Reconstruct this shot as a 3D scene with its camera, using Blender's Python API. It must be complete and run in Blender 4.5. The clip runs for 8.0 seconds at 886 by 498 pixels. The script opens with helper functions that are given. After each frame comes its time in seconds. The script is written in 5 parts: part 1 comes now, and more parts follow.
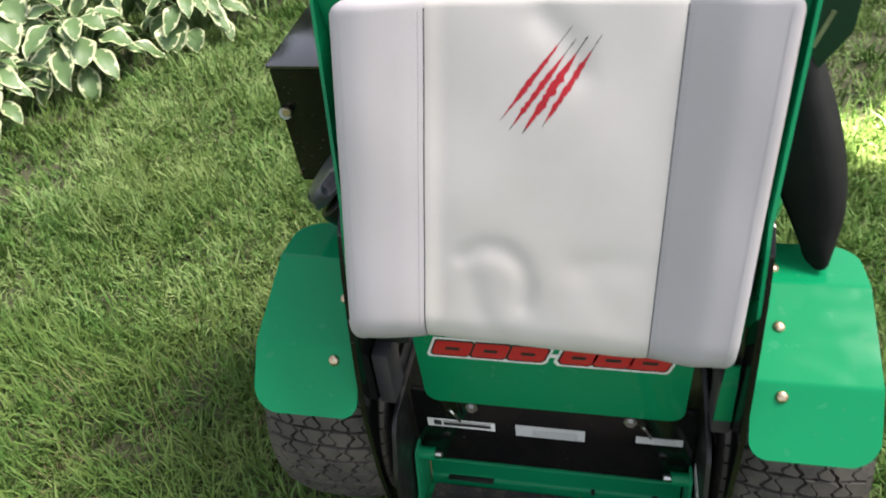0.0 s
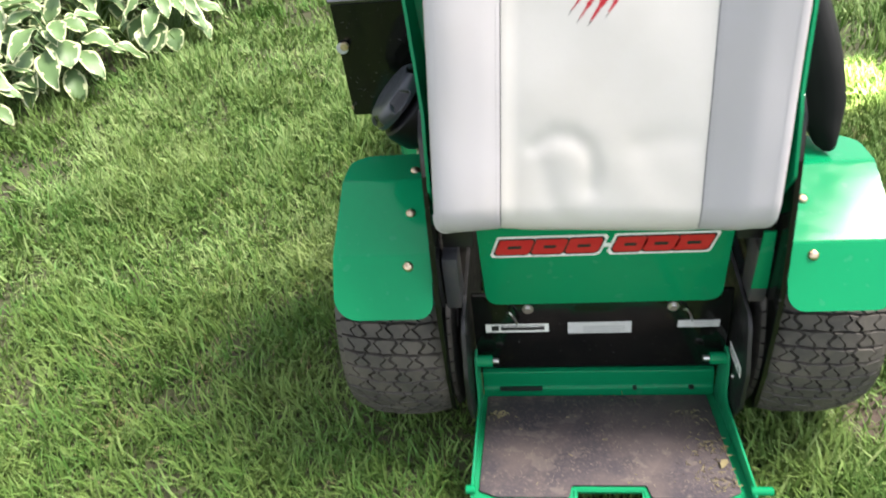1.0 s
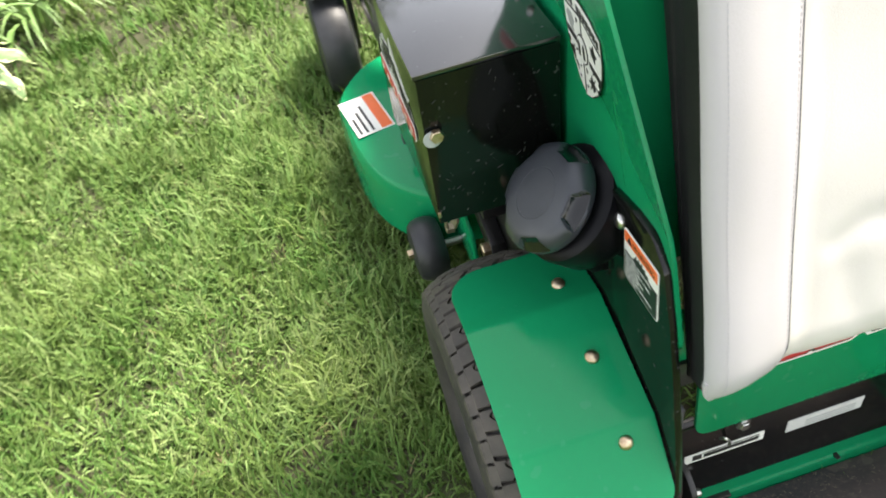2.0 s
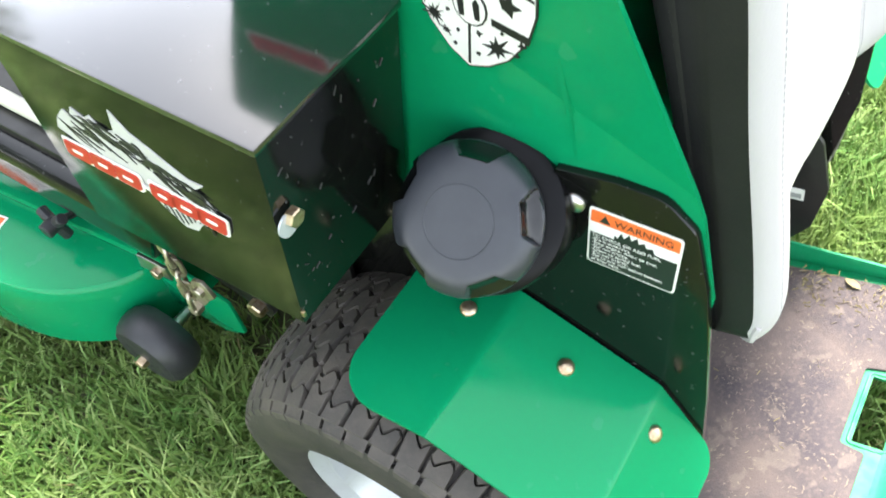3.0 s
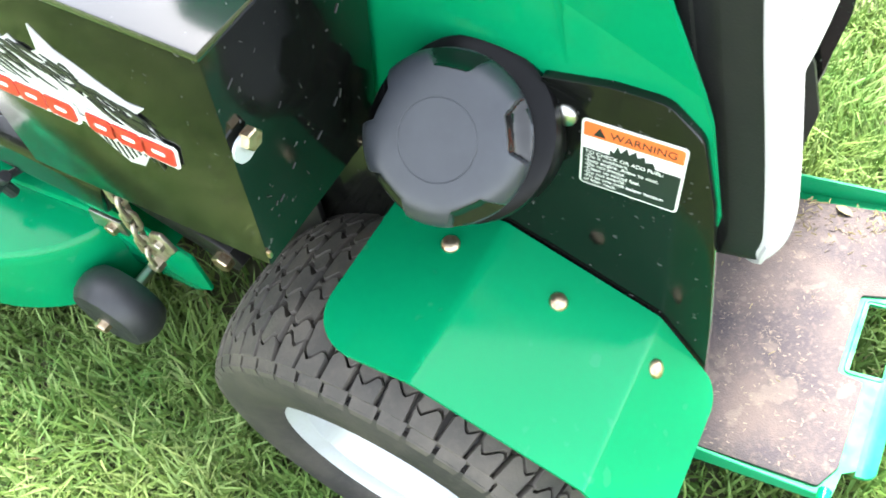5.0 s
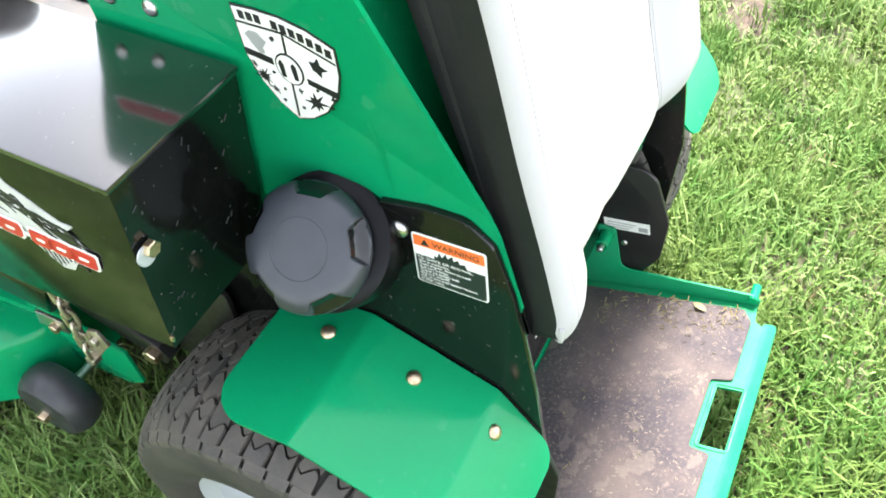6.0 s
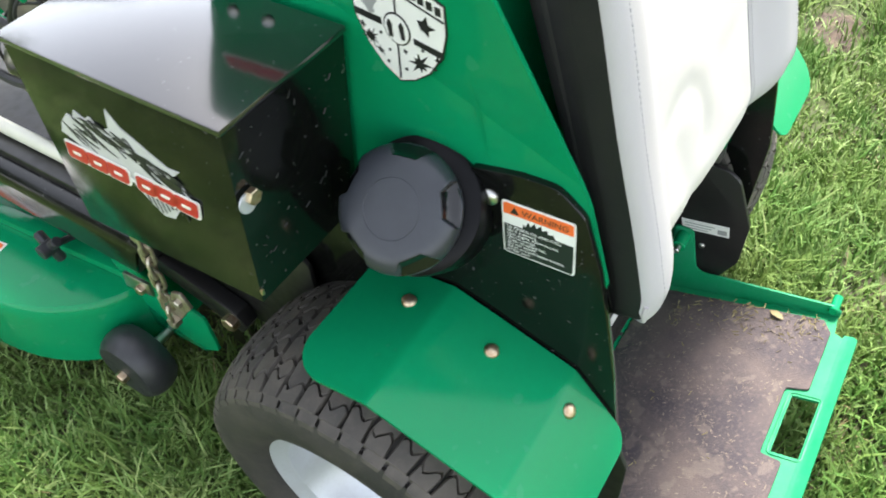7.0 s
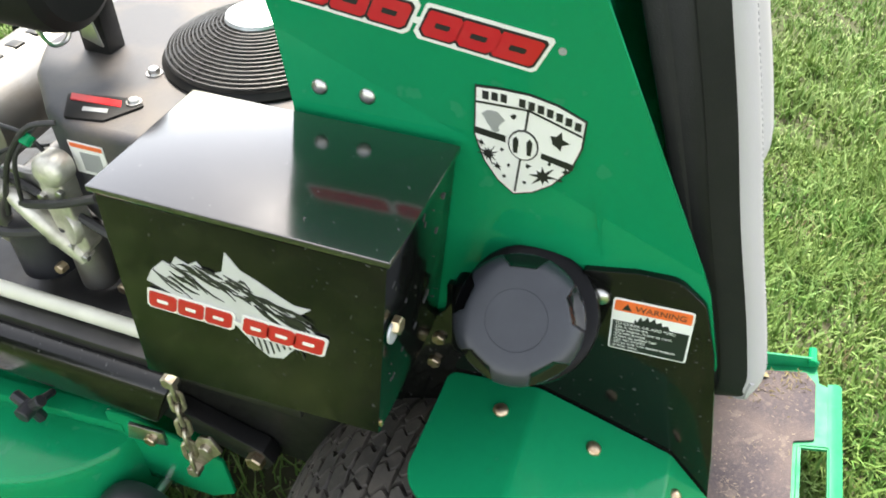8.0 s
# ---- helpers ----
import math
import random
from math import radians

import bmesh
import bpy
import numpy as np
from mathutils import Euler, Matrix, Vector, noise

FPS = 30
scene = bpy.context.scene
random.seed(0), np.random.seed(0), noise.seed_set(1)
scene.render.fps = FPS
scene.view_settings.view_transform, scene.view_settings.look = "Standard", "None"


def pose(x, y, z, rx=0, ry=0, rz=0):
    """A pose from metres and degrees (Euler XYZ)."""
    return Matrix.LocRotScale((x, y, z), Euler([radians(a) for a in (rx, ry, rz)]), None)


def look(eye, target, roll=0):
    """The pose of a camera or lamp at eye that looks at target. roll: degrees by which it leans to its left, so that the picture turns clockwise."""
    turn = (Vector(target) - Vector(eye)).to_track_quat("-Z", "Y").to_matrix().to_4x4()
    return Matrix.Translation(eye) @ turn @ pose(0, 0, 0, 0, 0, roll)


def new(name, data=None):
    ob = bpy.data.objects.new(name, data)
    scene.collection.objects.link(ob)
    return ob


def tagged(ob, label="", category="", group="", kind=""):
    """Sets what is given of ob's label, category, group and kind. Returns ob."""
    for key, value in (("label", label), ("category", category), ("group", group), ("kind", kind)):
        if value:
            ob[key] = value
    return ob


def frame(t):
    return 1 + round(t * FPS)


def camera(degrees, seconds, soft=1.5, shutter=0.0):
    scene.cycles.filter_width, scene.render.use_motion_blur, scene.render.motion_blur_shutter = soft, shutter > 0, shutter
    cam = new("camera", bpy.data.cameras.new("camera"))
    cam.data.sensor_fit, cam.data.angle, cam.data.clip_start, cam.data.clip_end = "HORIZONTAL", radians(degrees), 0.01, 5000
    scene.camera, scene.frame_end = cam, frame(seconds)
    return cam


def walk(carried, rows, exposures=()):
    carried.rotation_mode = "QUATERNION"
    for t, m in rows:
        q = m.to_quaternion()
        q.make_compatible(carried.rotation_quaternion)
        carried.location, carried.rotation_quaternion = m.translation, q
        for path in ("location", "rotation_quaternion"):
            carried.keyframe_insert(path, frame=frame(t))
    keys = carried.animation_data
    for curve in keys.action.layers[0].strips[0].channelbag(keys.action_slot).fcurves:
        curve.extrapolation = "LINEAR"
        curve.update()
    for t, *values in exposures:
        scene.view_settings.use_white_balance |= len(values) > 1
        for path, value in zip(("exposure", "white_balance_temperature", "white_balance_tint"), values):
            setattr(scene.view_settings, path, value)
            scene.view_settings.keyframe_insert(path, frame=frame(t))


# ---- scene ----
cam = camera(58.02, 8.0, soft=1.75, shutter=0.18)
PATH = [
    (0.0, look((0.0892, -0.8573, 1.4249), (-0.1161, -0.1254, 0.7751), -7.45)),
    (0.5, look((0.0991, -1.0916, 1.3993), (-0.0420, -0.3191, 0.7801), -10.04)),
    (0.8, look((0.0148, -1.1556, 1.3828), (-0.1351, -0.4045, 0.7398), -10.78)),
    (1.0, look((-0.1042, -1.1164, 1.3748), (-0.2285, -0.3520, 0.7422), -7.67)),
    (1.2, look((-0.2538, -1.0295, 1.3445), (-0.3295, -0.2462, 0.7276), -5.28)),
    (2.3, look((-0.6328, -0.2921, 1.2932), (-0.4212, 0.3191, 0.5305), -12.68)),
    (2.5, look((-0.6705, -0.1775, 1.2550), (-0.3437, 0.3575, 0.4759), -10.49)),
    (3.0, look((-0.6831, -0.0823, 1.2102), (-0.2212, 0.2682, 0.3955), -6.41)),
    (3.5, look((-0.5780, 0.0051, 1.0391), (-0.1245, 0.3326, 0.2101), -8.19)),
    (4.0, look((-0.5384, 0.0390, 1.0013), (-0.1247, 0.3212, 0.1357), -5.93)),
    (4.2, look((-0.5599, 0.0366, 1.0098), (-0.1463, 0.3139, 0.1426), -5.28)),
    (5.3, look((-0.7196, -0.1157, 1.1960), (-0.2607, 0.1893, 0.3615), -5.98)),
    (5.5, look((-0.7410, -0.1450, 1.2257), (-0.2623, 0.1539, 0.4002), -3.64)),
    (6.0, look((-0.7268, -0.2174, 1.2747), (-0.1663, 0.0966, 0.5084), -2.96)),
    (6.5, look((-0.7418, -0.2525, 1.2634), (-0.1929, 0.1323, 0.5213), -5.83)),
    (7.0, look((-0.7785, -0.2099, 1.2509), (-0.2398, 0.1725, 0.5002), -4.13)),
    (7.5, look((-0.8809, -0.0960, 1.2735), (-0.2510, 0.2130, 0.5609), -1.17)),
    (8.0, look((-0.8810, 0.0299, 1.2700), (-0.1855, 0.2796, 0.5963), 0.31)),
]
EXPOSURES = [(0.0, 1.25, 6700, 14), (0.5, 1.65, 6700, 13), (1.0, 1.8, 6750, 12), (2.3, 2.35, 7200, 10), (2.5, 2.5, 7200, 10), (3.0, 2.95, 6800, 9), (3.5, 3.3, 6750, 8), (4.0, 3.8, 6750, 8), (5.5, 3.25, 6750, 8), (6.0, 3.0, 6750, 10), (6.5, 2.4, 6750, 12), (7.0, 2.35, 6750, 10), (7.5, 2.4, 6650, 10), (8.0, 2.4, 7050, 10)]
walk(cam, PATH, EXPOSURES)

# ---- world and sun ----
world = bpy.data.worlds.new("sky")
scene.world = world
world.use_nodes = True
wn = world.node_tree
wn.nodes.clear()
sky = wn.nodes.new("ShaderNodeTexSky")
sky.sky_type = 'NISHITA'
sky.sun_disc = False
sky.sun_elevation = radians(60)
sky.sun_rotation = radians(70)
sky.air_density, sky.dust_density, sky.ozone_density = 1.0, 1.2, 1.0
bgn = wn.nodes.new("ShaderNodeBackground")
bgn.inputs["Strength"].default_value = 0.13
won = wn.nodes.new("ShaderNodeOutputWorld")
haze = wn.nodes.new("ShaderNodeHueSaturation")
haze.inputs["Saturation"].default_value = 0.4
wn.links.new(sky.outputs[0], haze.inputs["Color"])
wn.links.new(haze.outputs[0], bgn.inputs["Color"])
wn.links.new(bgn.outputs[0], won.inputs["Surface"])
sun_data = bpy.data.lights.new("sun", 'SUN')
sun_data.energy = 2.4
sun_data.angle = radians(18)
sun_data.color = (1.0, 0.96, 0.90)
sun = new("sun", sun_data)
sun.matrix_world = look((4.70, 2.01, 8.66), (0.0, 0.3, 0.0))

# the shaft of sunlight that reaches the lawn beside the machine
shaft_data = bpy.data.lights.new("sunbeam", 'SPOT')
shaft_data.energy = 85000
shaft_data.spot_size, shaft_data.spot_blend = radians(1.8), 0.7
shaft_data.shadow_soft_size = 0.06
shaft_data.color = (1.0, 0.93, 0.76)
shaft = new("sunbeam", shaft_data)
SPOT_AT = Vector((0.92, 1.47, -0.08))
shaft.matrix_world = look(SPOT_AT + Vector((4.5, 2.0, 8.7)).normalized() * 12.0, SPOT_AT)


# ---- materials ----
def mat(name, color, rough=0.5, metal=0.0, var=0.0, var_scale=8.0, tint=None, bump=0.0, bump_scale=200.0, coat=0.0, spec=0.5, fine=0.0, fine_scale=180.0, rough_var=0.0, per_object=0.0, per_island=0.0, coat_ior=1.5, coat_rough=0.06, specks=0.0, speck_scale=120.0, speck_color=(0.3, 0.3, 0.29), speck_from=0.69):
    """A principled material with two scales of colour variation and a fine relief."""
    m = bpy.data.materials.new(name)
    m.use_nodes = True
    nt = m.node_tree
    b = nt.nodes["Principled BSDF"]
    b.inputs["Roughness"].default_value = rough
    b.inputs["Metallic"].default_value = metal
    b.inputs["Coat Weight"].default_value = coat
    b.inputs["Coat Roughness"].default_value = coat_rough
    b.inputs["Coat IOR"].default_value = coat_ior
    b.inputs["Specular IOR Level"].default_value = spec
    geo = nt.nodes.new("ShaderNodeTexCoord")
    vec = geo.outputs["Object"]
    col = None
    rgb = nt.nodes.new("ShaderNodeRGB")
    rgb.outputs[0].default_value = (*color, 1)
    col = rgb.outputs[0]

    def mixin(col, other, fac_socket):
        mx = nt.nodes.new("ShaderNodeMix")
        mx.data_type = 'RGBA'
        nt.links.new(fac_socket, mx.inputs[0])
        nt.links.new(col, mx.inputs[6])
        mx.inputs[7].default_value = (*other, 1)
        return mx.outputs[2]

    def noise_fac(scale, lo, hi, top, detail=4.0):
        nz = nt.nodes.new("ShaderNodeTexNoise")
        nz.inputs["Scale"].default_value = scale
        nz.inputs["Detail"].default_value = detail
        nt.links.new(vec, nz.inputs["Vector"])
        mr = nt.nodes.new("ShaderNodeMapRange")
        mr.inputs[1].default_value, mr.inputs[2].default_value = lo, hi
        mr.inputs[3].default_value, mr.inputs[4].default_value = 0.0, top
        nt.links.new(nz.outputs["Fac"], mr.inputs[0])
        return mr.outputs[0]

    if tint is None:
        tint = tuple(min(1, c * 0.55) for c in color)
    if var > 0:
        col = mixin(col, tint, noise_fac(var_scale, 0.42, 0.68, var))
    if fine > 0:
        col = mixin(col, tint, noise_fac(fine_scale, 0.5, 0.75, fine, 2.0))
    if per_object > 0 or per_island > 0:
        if per_object > 0:
            oi = nt.nodes.new("ShaderNodeObjectInfo")
            rnd, amount = oi.outputs["Random"], per_object
        else:
            gi = nt.nodes.new("ShaderNodeNewGeometry")
            rnd, amount = gi.outputs["Random Per Island"], per_island
        mr = nt.nodes.new("ShaderNodeMapRange")
        mr.inputs[3].default_value, mr.inputs[4].default_value = 0.0, amount
        nt.links.new(rnd, mr.inputs[0])
        col = mixin(col, tint, mr.outputs[0])
    if specks > 0:
        col = mixin(col, speck_color, noise_fac(speck_scale, speck_from, speck_from + 0.04, specks, 2.5))
    nt.links.new(col, b.inputs["Base Color"])
    if rough_var > 0:
        rf = noise_fac(var_scale * 3, 0.4, 0.7, rough_var)
        ad = nt.nodes.new("ShaderNodeMath")
        ad.operation = 'ADD'
        ad.inputs[1].default_value = rough
        nt.links.new(rf, ad.inputs[0])
        nt.links.new(ad.outputs[0], b.inputs["Roughness"])
    if bump > 0:
        nz = nt.nodes.new("ShaderNodeTexNoise")
        nz.inputs["Scale"].default_value = bump_scale
        nz.inputs["Detail"].default_value = 3.0
        nt.links.new(vec, nz.inputs["Vector"])
        bp = nt.nodes.new("ShaderNodeBump")
        bp.inputs["Strength"].default_value = bump
        bp.inputs["Distance"].default_value = 0.002
        nt.links.new(nz.outputs["Fac"], bp.inputs["Height"])
        nt.links.new(bp.outputs[0], b.inputs["Normal"])
    return m


GREEN = mat("green_paint", (0.0, 0.225, 0.086), 0.09, var=0.3, var_scale=9, tint=(0.0, 0.245, 0.092), specks=0.09, speck_scale=38, speck_color=(0.14, 0.34, 0.24), speck_from=0.66, spec=0.19, rough_var=0.10, fine=0.06, bump=0.015, bump_scale=400)
GREEN_WORN = mat("worn_green_paint", (0.001, 0.235, 0.09), 0.38, var=0.4, var_scale=14, tint=(0.03, 0.25, 0.14), spec=0.2, rough_var=0.15, fine=0.3, fine_scale=160, bump=0.05)
BLACK = mat("black_gloss_paint", (0.004, 0.0045, 0.004), 0.1, var=0.3, var_scale=14, tint=(0.011, 0.011, 0.01), rough_var=0.1, fine=0.12, fine_scale=320, spec=0.36, specks=0.45, speck_scale=150, speck_color=(0.12, 0.12, 0.12), speck_from=0.685)
LID = mat("black_lid_paint", (0.008, 0.008, 0.009), 0.13, var=0.4, var_scale=10, tint=(0.014, 0.014, 0.015), rough_var=0.06, fine=0.2, fine_scale=240, spec=0.8, coat=0.9, coat_ior=1.6, coat_rough=0.11, specks=0.4, speck_scale=180, speck_color=(0.2, 0.2, 0.2), speck_from=0.70)
FLAP = mat("black_rubber", (0.006, 0.006, 0.006), 0.6, spec=0.2, var=0.3, var_scale=20, tint=(0.016, 0.015, 0.014))
BLACK_SATIN = mat("black_satin_paint", (0.009, 0.009, 0.009), 0.36, var=0.4, var_scale=18, tint=(0.024, 0.022, 0.02), fine=0.2, rough_var=0.15, bump=0.05)
PLASTIC = mat("black_plastic", (0.02, 0.021, 0.024), 0.42, var=0.3, var_scale=25, tint=(0.05, 0.05, 0.055), bump=0.12, bump_scale=700, rough_var=0.1)
NECK = mat("moulded_black_plastic", (0.004, 0.004, 0.005), 0.3, var=0.3, var_scale=25, spec=0.14, rough_var=0.12)
CAP = mat("grey_black_plastic", (0.027, 0.030, 0.038), 0.3, var=0.4, var_scale=22, tint=(0.048, 0.053, 0.062), bump=0.03, bump_scale=800, rough_var=0.12, fine=0.12, fine_scale=150)
RUBBER = mat("tyre_rubber", (0.02, 0.0185, 0.018), 0.7, var=0.6, var_scale=13, tint=(0.065, 0.056, 0.048), fine=0.3, fine_scale=90, bump=0.25, bump_scale=260)
TREAD = mat("tread_rubber", (0.040, 0.037, 0.033), 0.7, var=0.7, var_scale=15, tint=(0.105, 0.090, 0.074), fine=0.35, fine_scale=110, bump=0.25, bump_scale=300, per_island=0.3)
GRIP = mat("glossy_black_plastic", (0.006, 0.006, 0.007), 0.12, var=0.3, var_scale=60, rough_var=0.1)
RIM = mat("painted_rim", (0.5, 0.52, 0.55), 0.35, metal=0.35, var=0.3, var_scale=12, tint=(0.3, 0.29, 0.27), fine=0.12)
ZINC = mat("yellow_zinc", (0.64, 0.53, 0.37), 0.3, metal=1.0, var=0.65, var_scale=130, tint=(0.34, 0.18, 0.09), bump=0.2, rough_var=0.2)
CHAIN = mat("dull_zinc", (0.56, 0.52, 0.42), 0.4, metal=1.0, var=0.6, var_scale=80, tint=(0.28, 0.22, 0.15), bump=0.3, rough_var=0.2)
STEEL = mat("bare_steel", (0.6, 0.6, 0.58), 0.3, metal=1.0, var=0.5, var_scale=30, tint=(0.3, 0.27, 0.22), bump=0.05)
ALU = mat("cast_aluminium", (0.3, 0.295, 0.28), 0.42, metal=0.9, var=0.5, var_scale=25, tint=(0.25, 0.22, 0.18), bump=0.2, bump_scale=300)
VINYL_GREY = mat("grey_vinyl", (0.43, 0.41, 0.425), 0.5, var=0.3, var_scale=7, tint=(0.38, 0.355, 0.34), bump=0.12, bump_scale=520, fine=0.06)
VINYL_WHITE = mat("offwhite_vinyl", (0.63, 0.595, 0.565), 0.48, var=0.5, var_scale=5, tint=(0.52, 0.485, 0.44), bump=0.12, bump_scale=520, fine=0.06)
VINYL_BLACK = mat("black_vinyl", (0.009, 0.009, 0.010), 0.5, spec=0.3, var=0.3, var_scale=20, tint=(0.022, 0.021, 0.02), bump=0.2, bump_scale=600, fine=0.1)
THREAD = mat("grey_thread", (0.36, 0.36, 0.38), 0.8)
RED_INK = mat("red_thread", (0.5, 0.008, 0.02), 0.6, var=0.3, var_scale=90, bump=0.3, bump_scale=900)
SEAM = mat("seam_thread", (0.10, 0.098, 0.10), 0.8)
DARK_INK = mat("dark_thread", (0.03, 0.02, 0.022), 0.7)
RED = mat("red_decal", (0.48, 0.014, 0.018), 0.3, var=0.2, var_scale=60, tint=(0.54, 0.06, 0.05))
WHITE = mat("white_decal", (0.78, 0.78, 0.74), 0.35, var=0.2, var_scale=40, tint=(0.6, 0.6, 0.56))
SILVER_LABEL = mat("silver_label", (0.55, 0.55, 0.54), 0.4, var=0.3, var_scale=50, tint=(0.4, 0.4, 0.38))
ORANGE = mat("orange_decal", (0.80, 0.15, 0.035), 0.4, var=0.15, var_scale=60)
INK = mat("black_ink", (0.015, 0.016, 0.015), 0.4)
SCRATCH = mat("worn_black_paint", (0.05, 0.05, 0.052), 0.5, var=0.5, var_scale=90)
GREY_INK = mat("grey_ink", (0.3, 0.31, 0.3), 0.4)
MAT = mat("grit_mat", (0.050, 0.041, 0.049), 0.85, var=0.75, var_scale=9, tint=(0.120, 0.092, 0.084), fine=0.75, fine_scale=150, bump=0.7, bump_scale=420, specks=0.3, speck_scale=26, speck_color=(0.21, 0.17, 0.14), speck_from=0.60)
HOSE = mat("rubber_hose", (0.02, 0.02, 0.02), 0.5, var=0.3, var_scale=30)
SHROUD = mat("engine_shroud", (0.042, 0.043, 0.05), 0.5, var=0.7, var_scale=9, tint=(0.11, 0.09, 0.07), bump=0.2, bump_scale=500, fine=0.2)
SOIL = mat("soil", (0.060, 0.056, 0.032), 0.95, var=0.8, var_scale=3, tint=(0.05, 0.07, 0.02), fine=0.5, fine_scale=60, bump=0.6, bump_scale=80)
EARTH = mat("dry_earth", (0.052, 0.037, 0.029), 0.95, var=0.8, var_scale=26, tint=(0.125, 0.092, 0.068), fine=0.5, fine_scale=120, bump=0.8, bump_scale=150)
TURF = mat("far_turf", (0.042, 0.064, 0.014), 0.9, var=0.6, var_scale=2.5, tint=(0.070, 0.084, 0.025), fine=0.6, fine_scale=45, bump=0.8, bump_scale=60)
DUST = mat("dried_dirt", (0.21, 0.172, 0.138), 0.9, var=0.4, var_scale=30, per_island=0.6)
GRASS = mat("grass_blade", (0.060, 0.160, 0.026), 0.6, spec=0.3, var=0.55, var_scale=3.4, tint=(0.18, 0.245, 0.066), per_island=0.6, fine=0.4, fine_scale=11)
PALE = mat("pale_grass", (0.13, 0.26, 0.065), 0.6, spec=0.3, var=0.5, var_scale=3, tint=(0.3, 0.36, 0.14), per_island=0.7)
DRY = mat("dry_grass", (0.3, 0.25, 0.12), 0.7, var=0.5, var_scale=3, per_island=0.6)
HOSTA_GREEN = mat("hosta_green", (0.09, 0.16, 0.055), 0.5, var=0.5, var_scale=12, tint=(0.13, 0.22, 0.08), per_object=0.5, bump=0.1, bump_scale=60)
HOSTA_CREAM = mat("hosta_cream", (0.6, 0.61, 0.38), 0.45, var=0.4, var_scale=14, tint=(0.4, 0.48, 0.2), per_object=0.4)
STRAP = mat("strap_leaf", (0.13, 0.24, 0.06), 0.45, var=0.4, var_scale=10, tint=(0.2, 0.3, 0.1), per_object=0.5)
LEAF = mat("tree_leaf", (0.05, 0.11, 0.02), 0.5, var=0.4, var_scale=0.8, per_island=0.6)
BARK = mat("bark", (0.1, 0.08, 0.06), 0.9, var=0.6, var_scale=6, bump=0.8, bump_scale=20)


# ---- mesh helpers ----
def link(name, bm, material, parent=None, label="", smooth=35.0):
    me = bpy.data.meshes.new(name)
    bmesh.ops.recalc_face_normals(bm, faces=bm.faces)
    bm.to_mesh(me)
    bm.free()
    for mm in (material if isinstance(material, (list, tuple)) else [material]):
        me.materials.append(mm)
    if smooth:
        me.shade_smooth()
        me.set_sharp_from_angle(angle=radians(smooth))
    ob = new(name, me)
    ob.parent = parent
    if label:
        tagged(ob, label=label)
    return ob


def part(name, bm, material, parent, label="", smooth=35.0):
    return link(name, bm, material, parent, label, smooth)


def thing(name, label, category, at=(0, 0, 0), group=""):
    ob = new(name)
    ob.location = at
    ob.empty_display_size = 0.1
    return tagged(ob, label=label, category=category, group=group)


def rounded(pts, r, n=5):
    """A polygon with its corners rounded; r is one radius or one for each corner."""
    out = []
    k = len(pts)
    for i in range(k):
        p = Vector(pts[i])
        a, b = Vector(pts[i - 1]) - p, Vector(pts[(i + 1) % k]) - p
        rr = r[i] if isinstance(r, (list, tuple)) else r
        if rr <= 0:
            out.append(tuple(p))
            continue
        ang = a.angle(b)
        d = min(rr / math.tan(ang / 2), a.length * 0.48, b.length * 0.48)
        s, e = p + a.normalized() * d, p + b.normalized() * d
        for j in range(n + 1):
            t = j / n
            out.append(tuple((1 - t) ** 2 * s + 2 * t * (1 - t) * p + t ** 2 * e))
    return out


def prism(pts, axis, a, b, bevel=0.0, seg=2, bm=None):
    """A polygon drawn in the plane across an axis and pulled from a to b along it."""
    own = bm is None
    bm = bm or bmesh.new()
    order = {'x': lambda p, h: (h, p[0], p[1]), 'y': lambda p, h: (p[0], h, p[1]), 'z': lambda p, h: (p[0], p[1], h)}[axis]
    lo = [bm.verts.new(order(p, a)) for p in pts]
    hi = [bm.verts.new(order(p, b)) for p in pts]
    caps = [bm.faces.new(lo), bm.faces.new(hi[::-1])]
    n = len(pts)
    for i in range(n):
        bm.faces.new((lo[i], hi[i], hi[(i + 1) % n], lo[(i + 1) % n]))
    if bevel > 0:
        bmesh.ops.recalc_face_normals(bm, faces=bm.faces)
        edges = [e for f in caps for e in f.edges]
        bmesh.ops.bevel(bm, geom=list(set(edges)), offset=bevel, segments=seg, affect='EDGES', profile=0.5)
    return bm


def block(x0, x1, y0, y1, z0, z1, bevel=0.003, seg=2, bm=None):
    b2 = bmesh.new()
    bmesh.ops.create_cube(b2, size=1.0, matrix=Matrix.Translation(((x0 + x1) / 2, (y0 + y1) / 2, (z0 + z1) / 2)) @ Matrix.Diagonal((abs(x1 - x0), abs(y1 - y0), abs(z1 - z0), 1)))
    if bevel > 0:
        bmesh.ops.bevel(b2, geom=b2.edges[:], offset=bevel, segments=seg, affect='EDGES', profile=0.5)
    return join(bm, b2)


def join(bm, other):
    if bm is None:
        return other
    me = bpy.data.meshes.new("tmp")
    other.to_mesh(me)
    other.free()
    bm.from_mesh(me)
    bpy.data.meshes.remove(me)
    return bm


